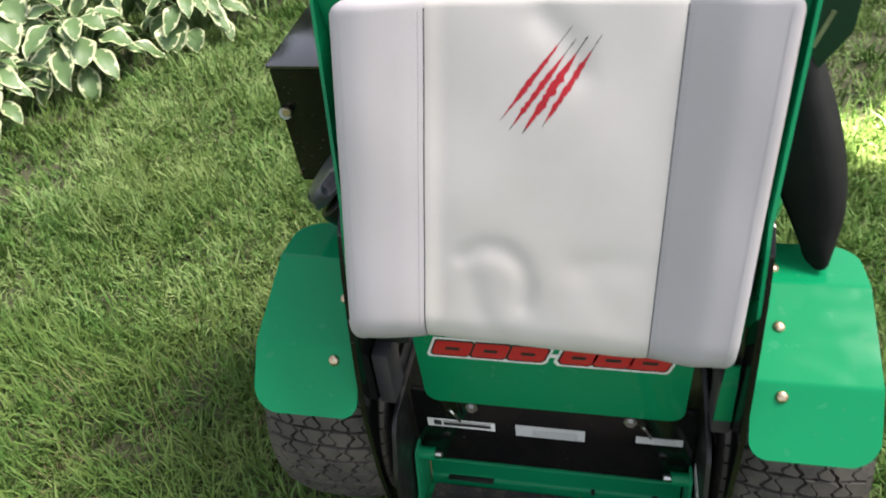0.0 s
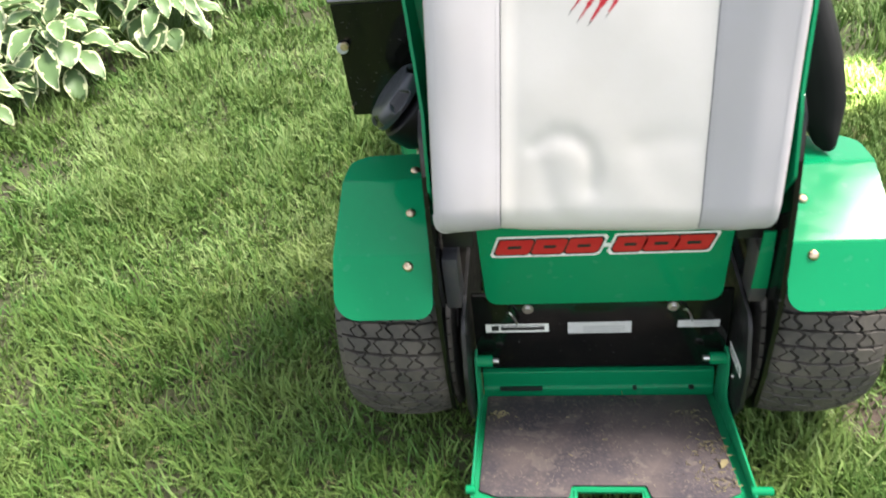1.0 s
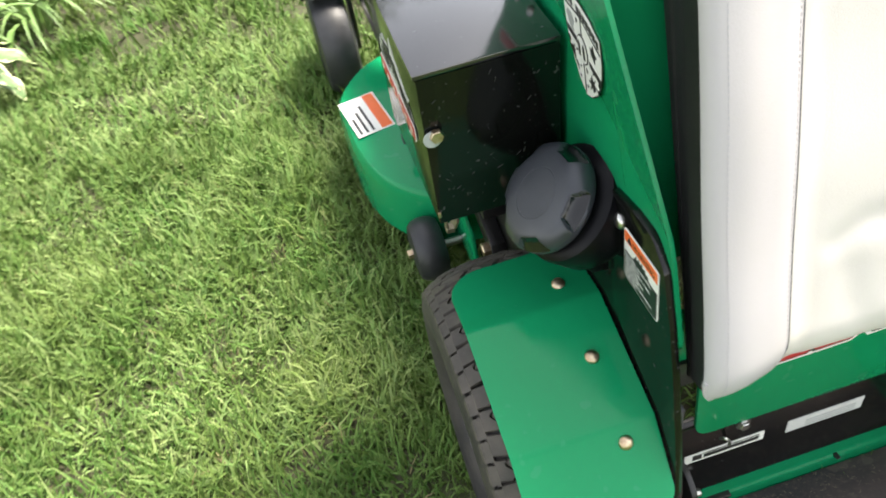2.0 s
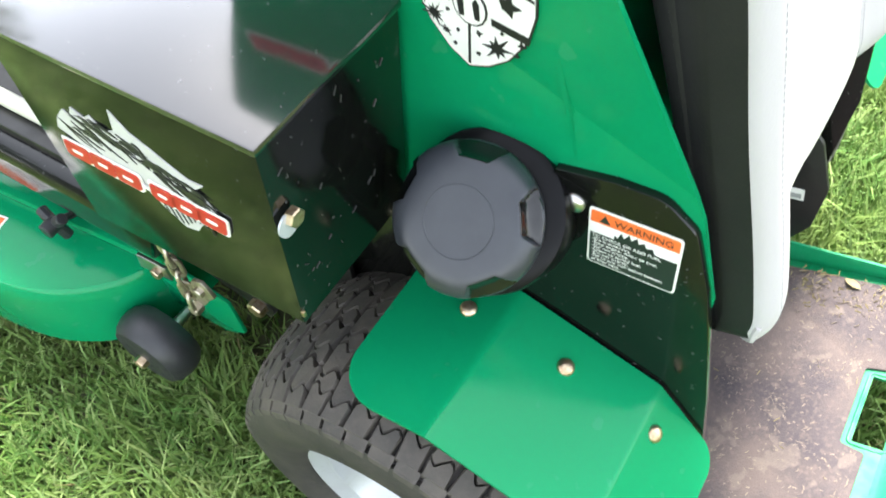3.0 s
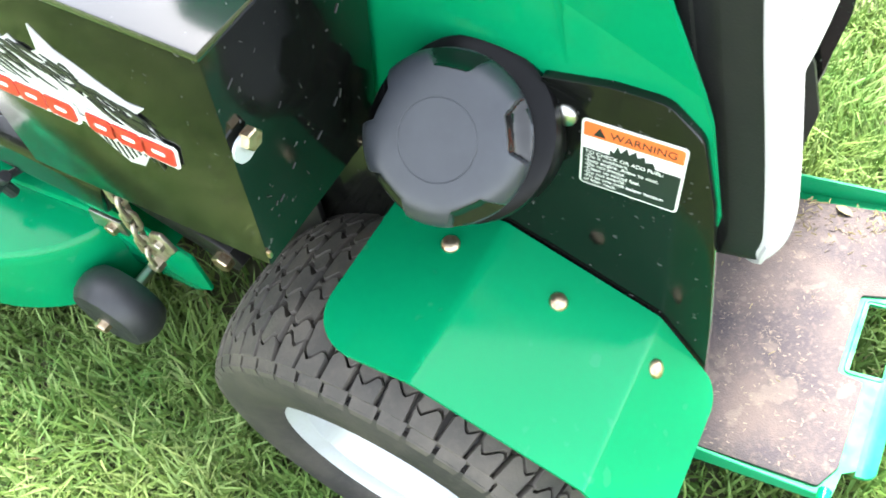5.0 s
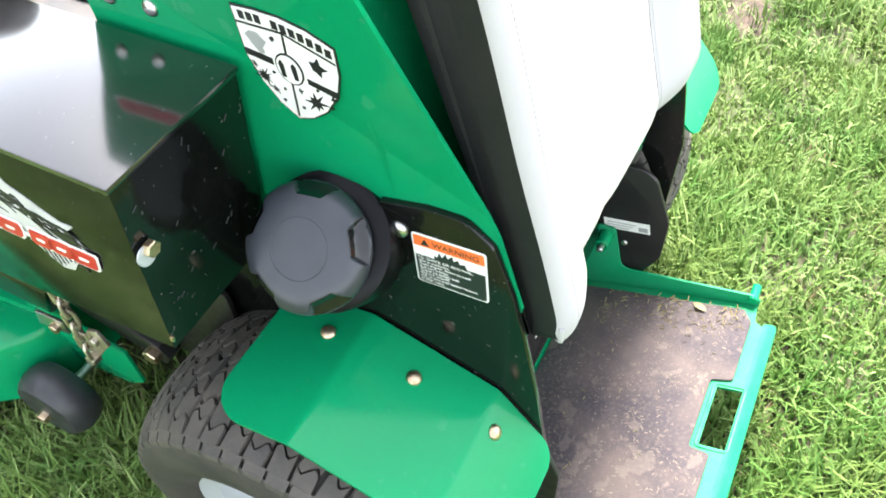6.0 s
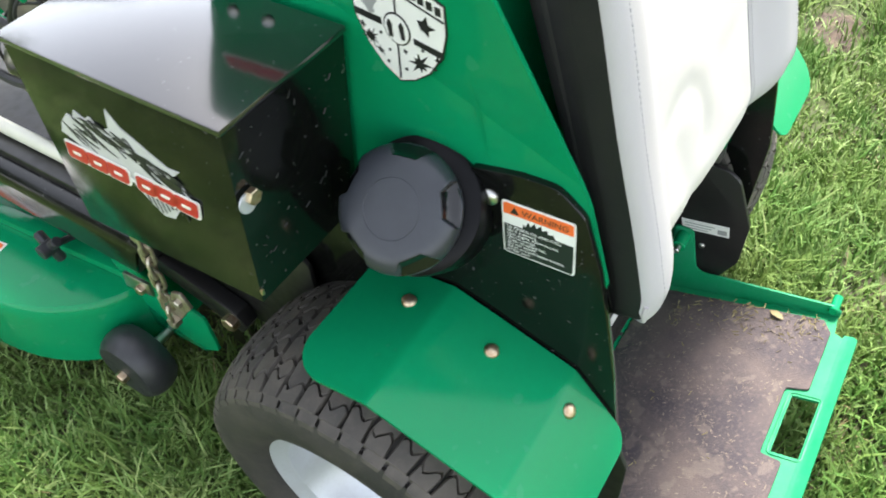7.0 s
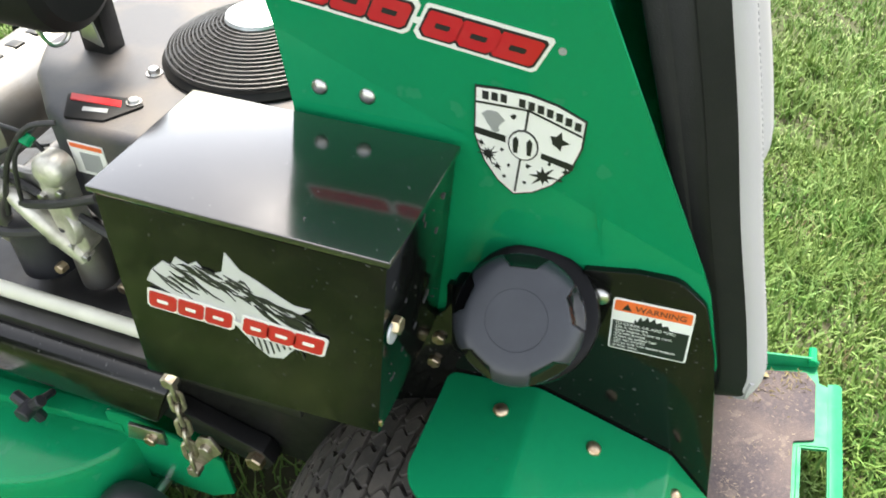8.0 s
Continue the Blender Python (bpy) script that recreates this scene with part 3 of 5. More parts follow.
def bent_panel(s):
    bm = bmesh.new()
    low, high = [], []
    pts = rounded(SIDE, [0.05, 0.03, 0.02, 0.01, 0.01, 0.01, 0.05])
    for (y0, z0), (y1, z1) in zip(pts, pts[1:] + pts[:1]):
        d0, d1 = z0 - CREASE_Z - CREASE_SLOPE * y0, z1 - CREASE_Z - CREASE_SLOPE * y1
        (high if d0 > 0 else low).append((y0, z0))
        if d0 * d1 < 0:
            k = d0 / (d0 - d1)
            p = (y0 + (y1 - y0) * k, z0 + (z1 - z0) * k)
            high.append(p)
            low.append(p)
    for poly in (low, high):
        prism(poly, 'x', s * (W - 0.005), s * W, bm=bm)
    for v in bm.verts:
        v.co.x += s * flare(v.co.y, v.co.z)
    return bm


for s in (-1, 1):
    side = part("side_panel", bent_panel(s), GREEN, mower, smooth=0)
    for y, z in ((0.369, 0.868), (0.319, 0.868)):
        dome((s * W, y, z), (s, 0, 0), 0.0085, 0.005, side, material=STEEL)
# top closing sheet between the side panels, sloping like the pad
bm = prism([(0.05, 0.63), (0.098, 0.86), (0.110, 0.92), (0.112, 1.16), (0.118, 1.16), (0.116, 0.92), (0.104, 0.86), (0.056, 0.63)], 'x', -W + 0.006, W - 0.006)
for v in bm.verts:
    v.co.x += math.copysign(flare(v.co.y, v.co.z), v.co.x)
part("back_sheet", bm, GREEN, mower)

# lower black side plates
PLATE = [(0.235, 0.655), (0.094, 0.655), (0.092, 0.7225), (0.04, 0.734), (0.0, 0.736), (-0.03, 0.712), (-0.052, 0.645), (-0.066, 0.583), (-0.086, 0.48), (-0.102, 0.38), (-0.098, 0.20), (-0.085, 0.10), (-0.05, 0.05), (0.0, 0.08), (0.05, 0.30), (0.50, 0.30), (0.56, 0.50), (0.50, 0.60), (0.235, 0.60)]
PLATE_R = [0.004, 0.01, 0.003] + [0.025] * (len(PLATE) - 3)
for s in (-1, 1):
    part("lower_side_plate", prism(rounded(PLATE, PLATE_R, 4), 'x', s * (W - 0.001), s * 0.297, 0.0008), BLACK, mower)
for s in (-1, 1):
    dome((s * 0.297, 0.071, 0.693), (s, 0, 0), 0.010, 0.006, mower, material=STEEL)

# inner frame plates beside the platform
INNER = [(0.0, 0.335), (-0.06, 0.335), (-0.082, 0.32), (-0.118, 0.23), (-0.118, 0.14), (-0.08, 0.06), (0.02, 0.03), (0.30, 0.10), (0.30, 0.335)]
for s in (-1, 1):
    part("frame_plate", prism(rounded(INNER, 0.03, 4), 'x', s * 0.252, s * 0.260, 0.001), BLACK_SATIN, mower)
    part("bracket", block(s * 0.258, s * 0.286, -0.040, 0.02, 0.338, 0.458, 0.003), SHROUD, mower, "dark grey steel step bracket")
    part("gusset", block(s * 0.228, s * 0.284, -0.012, 0.0, 0.462, 0.51, 0.003), BLACK_SATIN, mower)
part("gusset", prism([(0.258, 0.372), (0.286, 0.372), (0.282, 0.5), (0.262, 0.5)], 'y', -0.042, -0.037, 0.001), GREEN, mower, "small green steel gusset beside the fender")

# rear panels
part("rear_panel", block(-0.245, 0.245, 0.0, 0.012, 0.13, 0.33, 0.002), BLACK, mower, "black steel rear panel with bolts and stickers")
panel = rounded([(-0.215, 0.312), (0.221, 0.312), (0.224, 0.44), (0.226, 0.50), (0.285, 0.505), (0.285, 0.60), (-0.285, 0.60), (-0.285, 0.505), (-0.222, 0.50), (-0.22, 0.44)], [0.03, 0.03, 0, 0.008, 0, 0, 0, 0, 0.008, 0], 5)
rear_cover = part("rear_cover", prism(panel, 'y', -0.006, 0.002, 0.0015), GREEN, mower, "green steel rear cover with a red decal")
for x in (-0.137, 0.136):
    hexhead((x, -0.0, 0.294), (0, -1, 0), 0.0085, 0.007, mower, material=STEEL, washer=0.011)
rear = Face((0, -0.0065, 0), (1, 0, 0), (0, 0, 1))
rear_low = Face((0, -0.0005, 0), (1, 0, 0), (0, 0, 1))


def word_shape(face, a0, a1, b0, b1, h, parent, slant, rise=0.0, edge=0.10, inked=True):
    """Red slanted blocks, cut at the corners and edged in white and black, where a maker's mark stands."""
    w, t = a1 - a0, b1 - b0
    cells = ((0.0, 0.165, 0.3), (0.175, 0.325, 0.25), (0.335, 0.49, 0.3), (0.555, 0.70, 0.4), (0.69, 0.85, 0.5), (0.84, 1.0, 0.2))

    def pt(u, v):
        return (a0 + w * u + slant * v, b0 + t * v + rise * u)

    def cut(u0, u1, v0, v1, c):
        k = c * t / w
        return [pt(u0 + k, v0), pt(u1 - k, v0), pt(u1, v0 + c), pt(u1, v1 - c), pt(u1 - k, v1), pt(u0 + k * 0.3, v1), pt(u0, v1 - c * 0.3), pt(u0, v0 + c)]
    k = edge * t / w
    edges = ((2.2, 0.0, WHITE, "decal_ground"), (0.9, 0.0005, INK, "decal_edge")) if inked else ((1.7, 0.0, WHITE, "decal_ground"),)
    for grow, lift, ink, name in edges:
        for group in (cells[:3], cells[3:]):
            bm = bmesh.new()
            for i, (u0, u1, c) in enumerate(group):
                face.sheet(cut(u0 - k * grow, u1 + k * grow, -edge * grow, 1 + edge * grow, c * 0.6), h + lift + 0.0001 * i, bm=bm)
            part(name, bm, ink, parent, smooth=0)
    part("decal_dash", face.sheet([pt(0.50, 0.36), pt(0.545, 0.36), pt(0.545, 0.6), pt(0.50, 0.6)], h + 0.0008), WHITE, parent, smooth=0)
    for i, (u0, u1, c) in enumerate(cells):
        block_red = part("decal_block", face.sheet(cut(u0, u1, 0, 1, c * 0.5), h + 0.0012), RED, parent, smooth=0)
        m = u1 - u0
        part("decal_slit", face.sheet(cut(u0 + 0.30 * m, u0 + 0.70 * m, 0.40, 0.60, 0.04), h + 0.0017), INK if inked else WHITE, block_red, smooth=0)


word_shape(rear, -0.192, 0.182, 0.439, 0.472, 0.0, rear_cover, 0.012)
# stickers on the rear panel
for a0, a1, b0, b1, m in ((-0.222, -0.098, 0.232, 0.254, WHITE), (-0.061, 0.061, 0.226, 0.256, SILVER_LABEL), (0.148, 0.226, 0.238, 0.256, SILVER_LABEL)):
    st = part("sticker", rear_low.bar(a0, a1, b0, b1), m, mower, smooth=0)
    lines = bmesh.new()
    if m is WHITE:
        rear_low.bar(a0 + 0.03, a1 - 0.008, b0 + 0.006, b0 + 0.014, 0.0008, bm=lines)
        rear_low.bar(a0 + 0.012, a0 + 0.026, b0 + 0.005, b0 + 0.018, 0.0008, bm=lines)
        rear_low.bar(a0 + 0.028, a1 - 0.008, b0 + 0.017, b0 + 0.0185, 0.0008, bm=lines)
    else:
        for q in range(3):
            rear_low.bar(a0 + 0.03, a1 - 0.012, b0 + 0.005 + 0.006 * q, b0 + 0.0065 + 0.006 * q, 0.0008, bm=lines)
    part("print", lines, INK if m is WHITE else GREY_INK, st, smooth=0)
# hooked spring clips over the two bolts
for x in (-0.165, 0.166):
    part("spring_clip", tube(smooth_line([(x - 0.012, -0.008, 0.292), (x - 0.008, -0.014, 0.298), (x, -0.014, 0.286), (x + 0.006, -0.008, 0.262)]), 0.0024, 6), STEEL, mower)

# fenders
FENDER = [(0.228, 0.512), (0.117, 0.527), (-0.042, 0.475), (-0.118, 0.388)]
for s in (-1, 1):
    f = part("fender", strip_sheet(FENDER, s * 0.3005, s * 0.480, (0.012, 0.05, 0.045, 0.028), 0.004), GREEN, mower, "bent green steel fender over the rear tyre")
    for y, z, n in ((0.152, 0.523, (0, -0.13, 1)), (0.043, 0.503, (0, -0.31, 1)), (-0.056, 0.459, (0, -0.75, 0.66))):
        dome((s * 0.343, y, z), n, 0.0092, 0.006, f)


# rear wheels
def tread_blocks(x_mid, width, c, r, deep, rows=8, count=54, seed=3):
    """Pairs of interlocking blocks round a tyre: straight wide grooves between pairs, wavy cuts inside them, lugs on the shoulders."""
    rng = random.Random(seed)
    bm = bmesh.new()
    step = 2 * math.pi / count

    def piece(ring, lift):
        um, vm = sum(p[0] for p in ring) / len(ring), sum(p[1] for p in ring) / len(ring)
        low, mid, top = [], [], []
        for u, v in ring:
            for lst, down, kk in ((low, deep, 1.02), (mid, 0.0016, 1.0), (top, 0.0, 0.92)):
                uu, vv = um + (u - um) * kk, vm + (v - vm) * kk
                rad = r - 0.020 * min(1.0, 2 * abs(uu)) ** 2.6 + lift - down
                lst.append(bm.verts.new((x_mid + width * uu, c[0] + rad * math.cos(vv * step), c[1] + rad * math.sin(vv * step))))
        n = len(ring)
        bm.faces.new(top)
        for q in range(n):
            p = (q + 1) % n
            bm.faces.new((low[q], low[p], mid[p], mid[q]))
            bm.faces.new((mid[q], mid[p], top[p], top[q]))

    phase = [[rng.uniform(-0.5, 0.5) + math.pi * ((i + k) % 2) for i in range(rows + 1)] for k in range(count)]

    def cut(k, i, q):
        """The wavy cut beside column i inside band k."""
        if i in (0, rows):
            return -0.5 + i / rows
        wave = math.sin(2 * math.pi * q + phase[k][i])
        return -0.5 + i / rows + 0.030 * wave * abs(wave) ** 0.3 + (0.018 if k % 2 else -0.018) * (1 if i % 2 else -1)

    for k in range(count):
        for i in range(rows):
            g0, g1 = (0.0135 if i % 2 == 0 else 0.0065), (0.0065 if i % 2 == 0 else 0.0135)
            qs = [j / 7 for j in range(8)]
            ring = [(cut(k, i, q) + g0, k + 0.065 + 0.87 * q) for q in qs]
            ring += [(cut(k, i + 1, q) - g1, k + 0.065 + 0.87 * q) for q in qs[::-1]]
            ring = [(u, v + 0.35 * u + 0.05 * math.sin(u * 24 + k)) for u, v in ring]
            piece(ring, rng.uniform(-0.0009, 0.0005))
    # lugs that run from the shoulder down the side wall
    half = width / 2
    for s in (-1, 1):
        for k in range(count):
            long = 0.013 if k % 2 else 0.006
            a0, a1 = (k + 0.08) * step, (k + 0.08 + rng.uniform(0.84, 0.90)) * step
            low = []
            for rad, x in ((r - 0.019, half - 0.004), (r - 0.026, half + 0.0075), (r - 0.026 - long, half + 0.0085 + long * 0.15), (r - 0.028 - long, half + 0.004), (r - 0.03, half - 0.006)):
                squeeze = 0.13 * step if rad < r - 0.03 else 0.0
                low.append([bm.verts.new((x_mid + s * x, c[0] + rad * math.cos(a), c[1] + rad * math.sin(a))) for a in (a0 + squeeze * 0.6, a1 - squeeze * 0.4)])
            for p, q in zip(low, low[1:] + low[:1]):
                bm.faces.new((p[0], p[1], q[1], q[0]))
            bm.faces.new([p[0] for p in low])
            bm.faces.new([p[1] for p in low][::-1])
    return bm


HUB = (0.165, 0.205)
R = 0.270


def wheel(s):
    xm = s * 0.392
    w = thing_part("wheel")
    prof = []
    half = 0.103
    for k in range(25):
        t = -1 + 2 * k / 24
        prof.append((R - 0.0095 - 0.020 * abs(t) ** 2.6, half * t))
    side = [(0.245, half + 0.006), (0.225, half + 0.013), (0.20, half + 0.015), (0.175, half + 0.010), (0.158, half + 0.0), (0.150, half - 0.008), (0.150, half - 0.02)]
    full = [(r, -h) for r, h in side[::-1]] + prof + side
    tyre = part("tyre", lathe(full, (xm, HUB[0], HUB[1]), (1, 0, 0), 96), RUBBER, w, "worn black turf tyre with dusty tread blocks", smooth=50)
    part("tread", tread_blocks(xm, 2 * half, HUB, R, 0.0105, 8, 50, seed=5 + s), TREAD, w, "dusty worn tread blocks", smooth=40)
    o = s
    rim = [(0.0, 0.02), (0.03, 0.02), (0.035, 0.035), (0.055, 0.035), (0.062, 0.03), (0.10, 0.022), (0.115, 0.034), (0.125, 0.062), (0.133, 0.085), (0.146, 0.092), (0.153, 0.099), (0.156, 0.099), (0.157, 0.094), (0.150, 0.088), (0.138, 0.078), (0.130, 0.05), (0.120, 0.0), (0.12, -0.09)]
    part("rim", lathe(rim, (xm, HUB[0], HUB[1]), (o, 0, 0), 64), RIM, w, "silver-grey painted steel rim", smooth=40)
    for k in range(4):
        a = k * math.pi / 2 + 0.4
        hexhead((xm + o * 0.032, HUB[0] + 0.045 * math.cos(a), HUB[1] + 0.045 * math.sin(a)), (o, 0, 0), 0.009, 0.010, w, "wheel_nut", STEEL)


def thing_part(name):
    e = new(name)
    e.parent = mower
    e.empty_display_size = 0.05
    return e


for s in (-1, 1):
    wheel(s)


# ---- knee pad ----
PAD_UP = Vector((0, 0.14, 0.455)).normalized()
PAD_OUT = Vector((1, 0, 0)).cross(PAD_UP)
PAD_O = Vector((0, -0.102, 0.565))
PAD_H = 0.490
pad = thing_part("knee_pad")
tagged(pad, label="padded vinyl knee pad, grey sides and off-white middle")


def ridge(u, v, pts, width):
    """How near (u, v) lies to a line of points, from 0 to 1."""
    best = 9.0
    for (a0, b0), (a1, b1) in zip(pts, pts[1:]):
        du, dv = a1 - a0, b1 - b0
        t = max(0.0, min(1.0, ((u - a0) * du + (v - b0) * dv) / (du * du + dv * dv)))
        best = min(best, math.hypot(u - a0 - t * du, v - b0 - t * dv))
    return math.exp(-(best / width) ** 2)


def seam_u(side, v):
    return -0.173 + 0.024 * v / PAD_H if side < 0 else 0.147 + 0.018 * v / PAD_H


def edge_u(side, v):
    return -0.279 + 0.018 * v / PAD_H if side < 0 else 0.262 + 0.028 * v / PAD_H


def pad_height(u, v):
    h = 0.0
    for d, r in ((min(u - edge_u(-1, v), edge_u(1, v) - u), 0.014), (v, 0.056), (PAD_H - v, 0.016)):
        if d < r:
            h -= (r - math.sqrt(max(0.0, r * r - (r - d) ** 2))) * (0.85 if r > 0.02 else 1.0)
    for s in (-1, 1):
        q = (u - seam_u(s, v)) / 0.004
        h -= 0.0022 * math.exp(-q * q) + 0.003 * math.exp(-(q / 5) ** 2)
    out = max(0.0, min(1.0, (seam_u(-1, v) - u) / 0.085))
    h += (0.019 + 0.013 * v / PAD_H) * out * out * (3 - 2 * out)
    inn = max(0.0, min(1.0, (u - seam_u(-1, v) + 0.03) / 0.06))
    h -= (0.022 - 0.006 * v / PAD_H) * inn * inn * (3 - 2 * inn)
    far = max(0.0, min(1.0, (u - seam_u(1, v)) / 0.07))
    h += 0.024 * far * far * (3 - 2 * far)
    mid = max(0.0, 1 - (u / 0.16) ** 2)
    h += 0.003 * mid * math.sin(math.pi * v / PAD_H)
    h -= 0.0034 * ridge(u, v, [(-0.112, 0.150), (-0.085, 0.168), (-0.055, 0.166), (-0.030, 0.148), (-0.021, 0.115), (-0.026, 0.085)], 0.014)
    h -= 0.0016 * ridge(u, v, [(-0.10, 0.115), (-0.093, 0.08), (-0.078, 0.045), (-0.058, 0.02)], 0.017)
    h -= 0.0014 * ridge(u, v, [(-0.022, 0.10), (-0.035, 0.055), (-0.055, 0.025)], 0.018)
    h += 0.0016 * ridge(u, v, [(-0.06, 0.12), (-0.065, 0.06)], 0.026)
    h -= 0.0016 * ridge(u, v, [(0.05, 0.15), (0.09, 0.16), (0.128, 0.152)], 0.02)
    h -= 0.0014 * ridge(u, v, [(0.06, 0.14), (0.08, 0.10), (0.11, 0.07)], 0.026)
    h -= 0.004 * ridge(u, v, [(0.0, 0.46), (0.03, 0.43), (0.04, 0.40)], 0.02)
    h += 0.0015 * math.sin(u * 23 + v * 9) * math.sin(v * 17)
    return h


def pad_point(u, v, h=0.0):
    drop = 0.009 - 0.006 * max(0.0, (-0.17 - u) / 0.11) + 0.009 * max(0.0, min(1.0, (u + 0.2) / 0.06))
    drop += 0.014 * max(0.0, min(1.0, (u + 0.173) / 0.32)) - 0.010 * max(0.0, min(1.0, (u - 0.147) / 0.08))
    return PAD_O + Vector((u, 0, 0)) + PAD_UP * (v - drop * (1 - v / PAD_H)) + PAD_OUT * (pad_height(u, v) + h)


def pad_corner(v):
    r = 0.030
    d = min(v, PAD_H - v)
    return 0.0 if d >= r else r - math.sqrt(max(0.0, r * r - (r - d) ** 2))


def pad_panel(name, lo, hi, nu, material, label, wall_lo=False, wall_hi=False):
    """One sewn panel of the pad, from the line lo(v) to the line hi(v)."""
    nv = 92
    vs = sorted({round(PAD_H * (1 - math.cos(math.pi * k / nv)) / 2, 5) for k in range(nv + 1)})
    bm = bmesh.new()
    rows = []
    for v in vs:
        a, b = lo(v), hi(v)
        row = []
        for i in range(nu + 1):
            t = i / nu
            t = 0.5 - 0.5 * math.cos(math.pi * t) if (wall_lo or wall_hi) else t
            u = a + (b - a) * t
            row.append(bm.verts.new(pad_point(u, v)))
        if wall_lo:
            row.insert(0, bm.verts.new(pad_point(a, v, -0.003)))
        if wall_hi:
            row.append(bm.verts.new(pad_point(b, v, -0.036)))
        rows.append(row)
    for p, q in zip(rows, rows[1:]):
        for i in range(len(p) - 1):
            bm.faces.new((p[i], p[i + 1], q[i + 1], q[i]))
    for row, v in ((rows[0], vs[0]), (rows[-1], vs[-1])):
        back = [bm.verts.new(w.co - PAD_OUT * 0.022) for w in row]
        for i in range(len(row) - 1):
            bm.faces.new((row[i], row[i + 1], back[i + 1], back[i]))
    return part(name, bm, material, pad, label, smooth=60)


def inner(side):
    return lambda v: edge_u(side, v) - side * pad_corner(v)


pad_panel("side_cushion", inner(-1), lambda v: seam_u(-1, v), 20, VINYL_GREY, "grey vinyl side cushion", wall_lo=True)
pad_panel("middle_cushion", lambda v: seam_u(-1, v), lambda v: seam_u(1, v), 64, VINYL_WHITE, "creased off-white vinyl middle cushion with smudges")
pad_panel("side_cushion", lambda v: seam_u(1, v), inner(1), 20, VINYL_GREY, "grey vinyl side cushion", wall_hi=True)
side_poly = []
for d, v in ((-0.033, 0.020), (-0.033, 0.484)):
    p = PAD_O + PAD_UP * v + PAD_OUT * d
    side_poly.append((p.y, p.z))
bm = prism(rounded([side_poly[0], side_poly[1], (0.104, 1.035), (-0.062, 0.562)], [0.022, 0.02, 0.0, 0.006]), 'x', -0.2735, 0.2735, 0.005)
for w in bm.verts:
    s = 1 if w.co.x > 0 else -1
    v = max(0.0, min(PAD_H, (w.co - PAD_O).dot(PAD_UP)))
    w.co.x += edge_u(s, v) - s * 0.2755
part("cushion_back", bm, VINYL_BLACK, pad, "black vinyl back of the pad")


# the thicker core behind the bolster
core = []
for d, v in ((-0.014, 0.020), (-0.012, 0.484)):
    p = PAD_O + PAD_UP * v + PAD_OUT * d
    core.append((p.y, p.z))
bm = prism(rounded([core[0], core[1], (0.100, 1.030), (-0.066, 0.563)], [0.022, 0.02, 0.0, 0.006]), 'x', -0.2725, -0.212, 0.004)
for w in bm.verts:
    v = max(0.0, min(PAD_H, (w.co - PAD_O).dot(PAD_UP)))
    w.co.x += edge_u(-1, v) + 0.2755
part("bolster_core", bm, VINYL_BLACK, pad, "black vinyl back of the bolster")

# black side wall of the thicker bolster
bm = bmesh.new()
rows = []
for k in range(61):
    v = PAD_H * k / 60
    u = inner(-1)(v) + 0.0008
    rows.append([bm.verts.new(pad_point(u, v, d)) for d in (-0.0015, -0.008, -0.02, -0.034)])
for p, q in zip(rows, rows[1:]):
    for i in range(3):
        bm.faces.new((p[i], p[i + 1], q[i + 1], q[i]))
part("cushion_side", bm, VINYL_BLACK, pad, "black vinyl side of the pad", smooth=60)
hem = [pad_point(inner(-1)(v) + 0.001, v, -0.002) for v in (0.04, 0.028, 0.018, 0.010, 0.004, 0.0)]
hem += [hem[-1] - PAD_OUT * d + PAD_UP * 0.2 * d for d in (0.01, 0.02, 0.03)]
part("hem", tube(smooth_line(hem), 0.003, 6), VINYL_GREY, pad, "grey piped hem under the pad")


# stitching beside each seam and near the edge
for s in (-1, 1):
    for line, off in ((lambda v, s=s: seam_u(s, v) - s * -0.0065, 0.0), (lambda v, s=s: edge_u(s, v) - s * 0.016, 0.0)):
        bm = bmesh.new()
        v = 0.02
        while v < 0.468:
            a, b = pad_point(line(v), v, 0.0004), pad_point(line(v + 0.0035), v + 0.0035, 0.0004)
            tube([a, b], 0.00042, 4, bm)
            v += 0.0058
        tagged(part("stitching", bm, THREAD, pad, smooth=0), kind="stuff")
    bm = bmesh.new()
    tube([pad_point(seam_u(s, 0.004 + 0.47 * k / 40), 0.004 + 0.47 * k / 40, 0.0002) for k in range(41)], 0.0009, 5, bm)
    part("seam", bm, SEAM, pad)


# four torn red claw-like slashes sewn into the middle cushion
def slash(p0, p1, wide, seed):
    rng = random.Random(seed)
    bm, tail = bmesh.new(), bmesh.new()
    d = Vector((p1[0] - p0[0], p1[1] - p0[1]))
    side = Vector((-d.y, d.x)).normalized()
    left, right = [], []
    n = 34
    for k in range(n + 1):
        t = k / n
        prof = max(0.05, min(1.0, t * 3.2) * min(1.0, max(0.12, (0.86 - t) * 4.0)))
        w = wide * prof * rng.uniform(0.7, 1.15)
        for lst, sg in ((left, 1), (right, -1)):
            q = Vector(p0) + d * t + side * sg * w * 0.5 * rng.uniform(0.75, 1.25)
            lst.append((q.x, q.y))
    for k in range(n):
        dst = tail if k > 0.8 * n or k < 2 else bm
        vs = [dst.verts.new(pad_point(*p, 0.0008)) for p in (left[k], right[k], right[k + 1], left[k + 1])]
        dst.faces.new(vs)
    part("red_slash", bm, RED_INK, pad)
    part("slash_tail", tail, DARK_INK, pad)


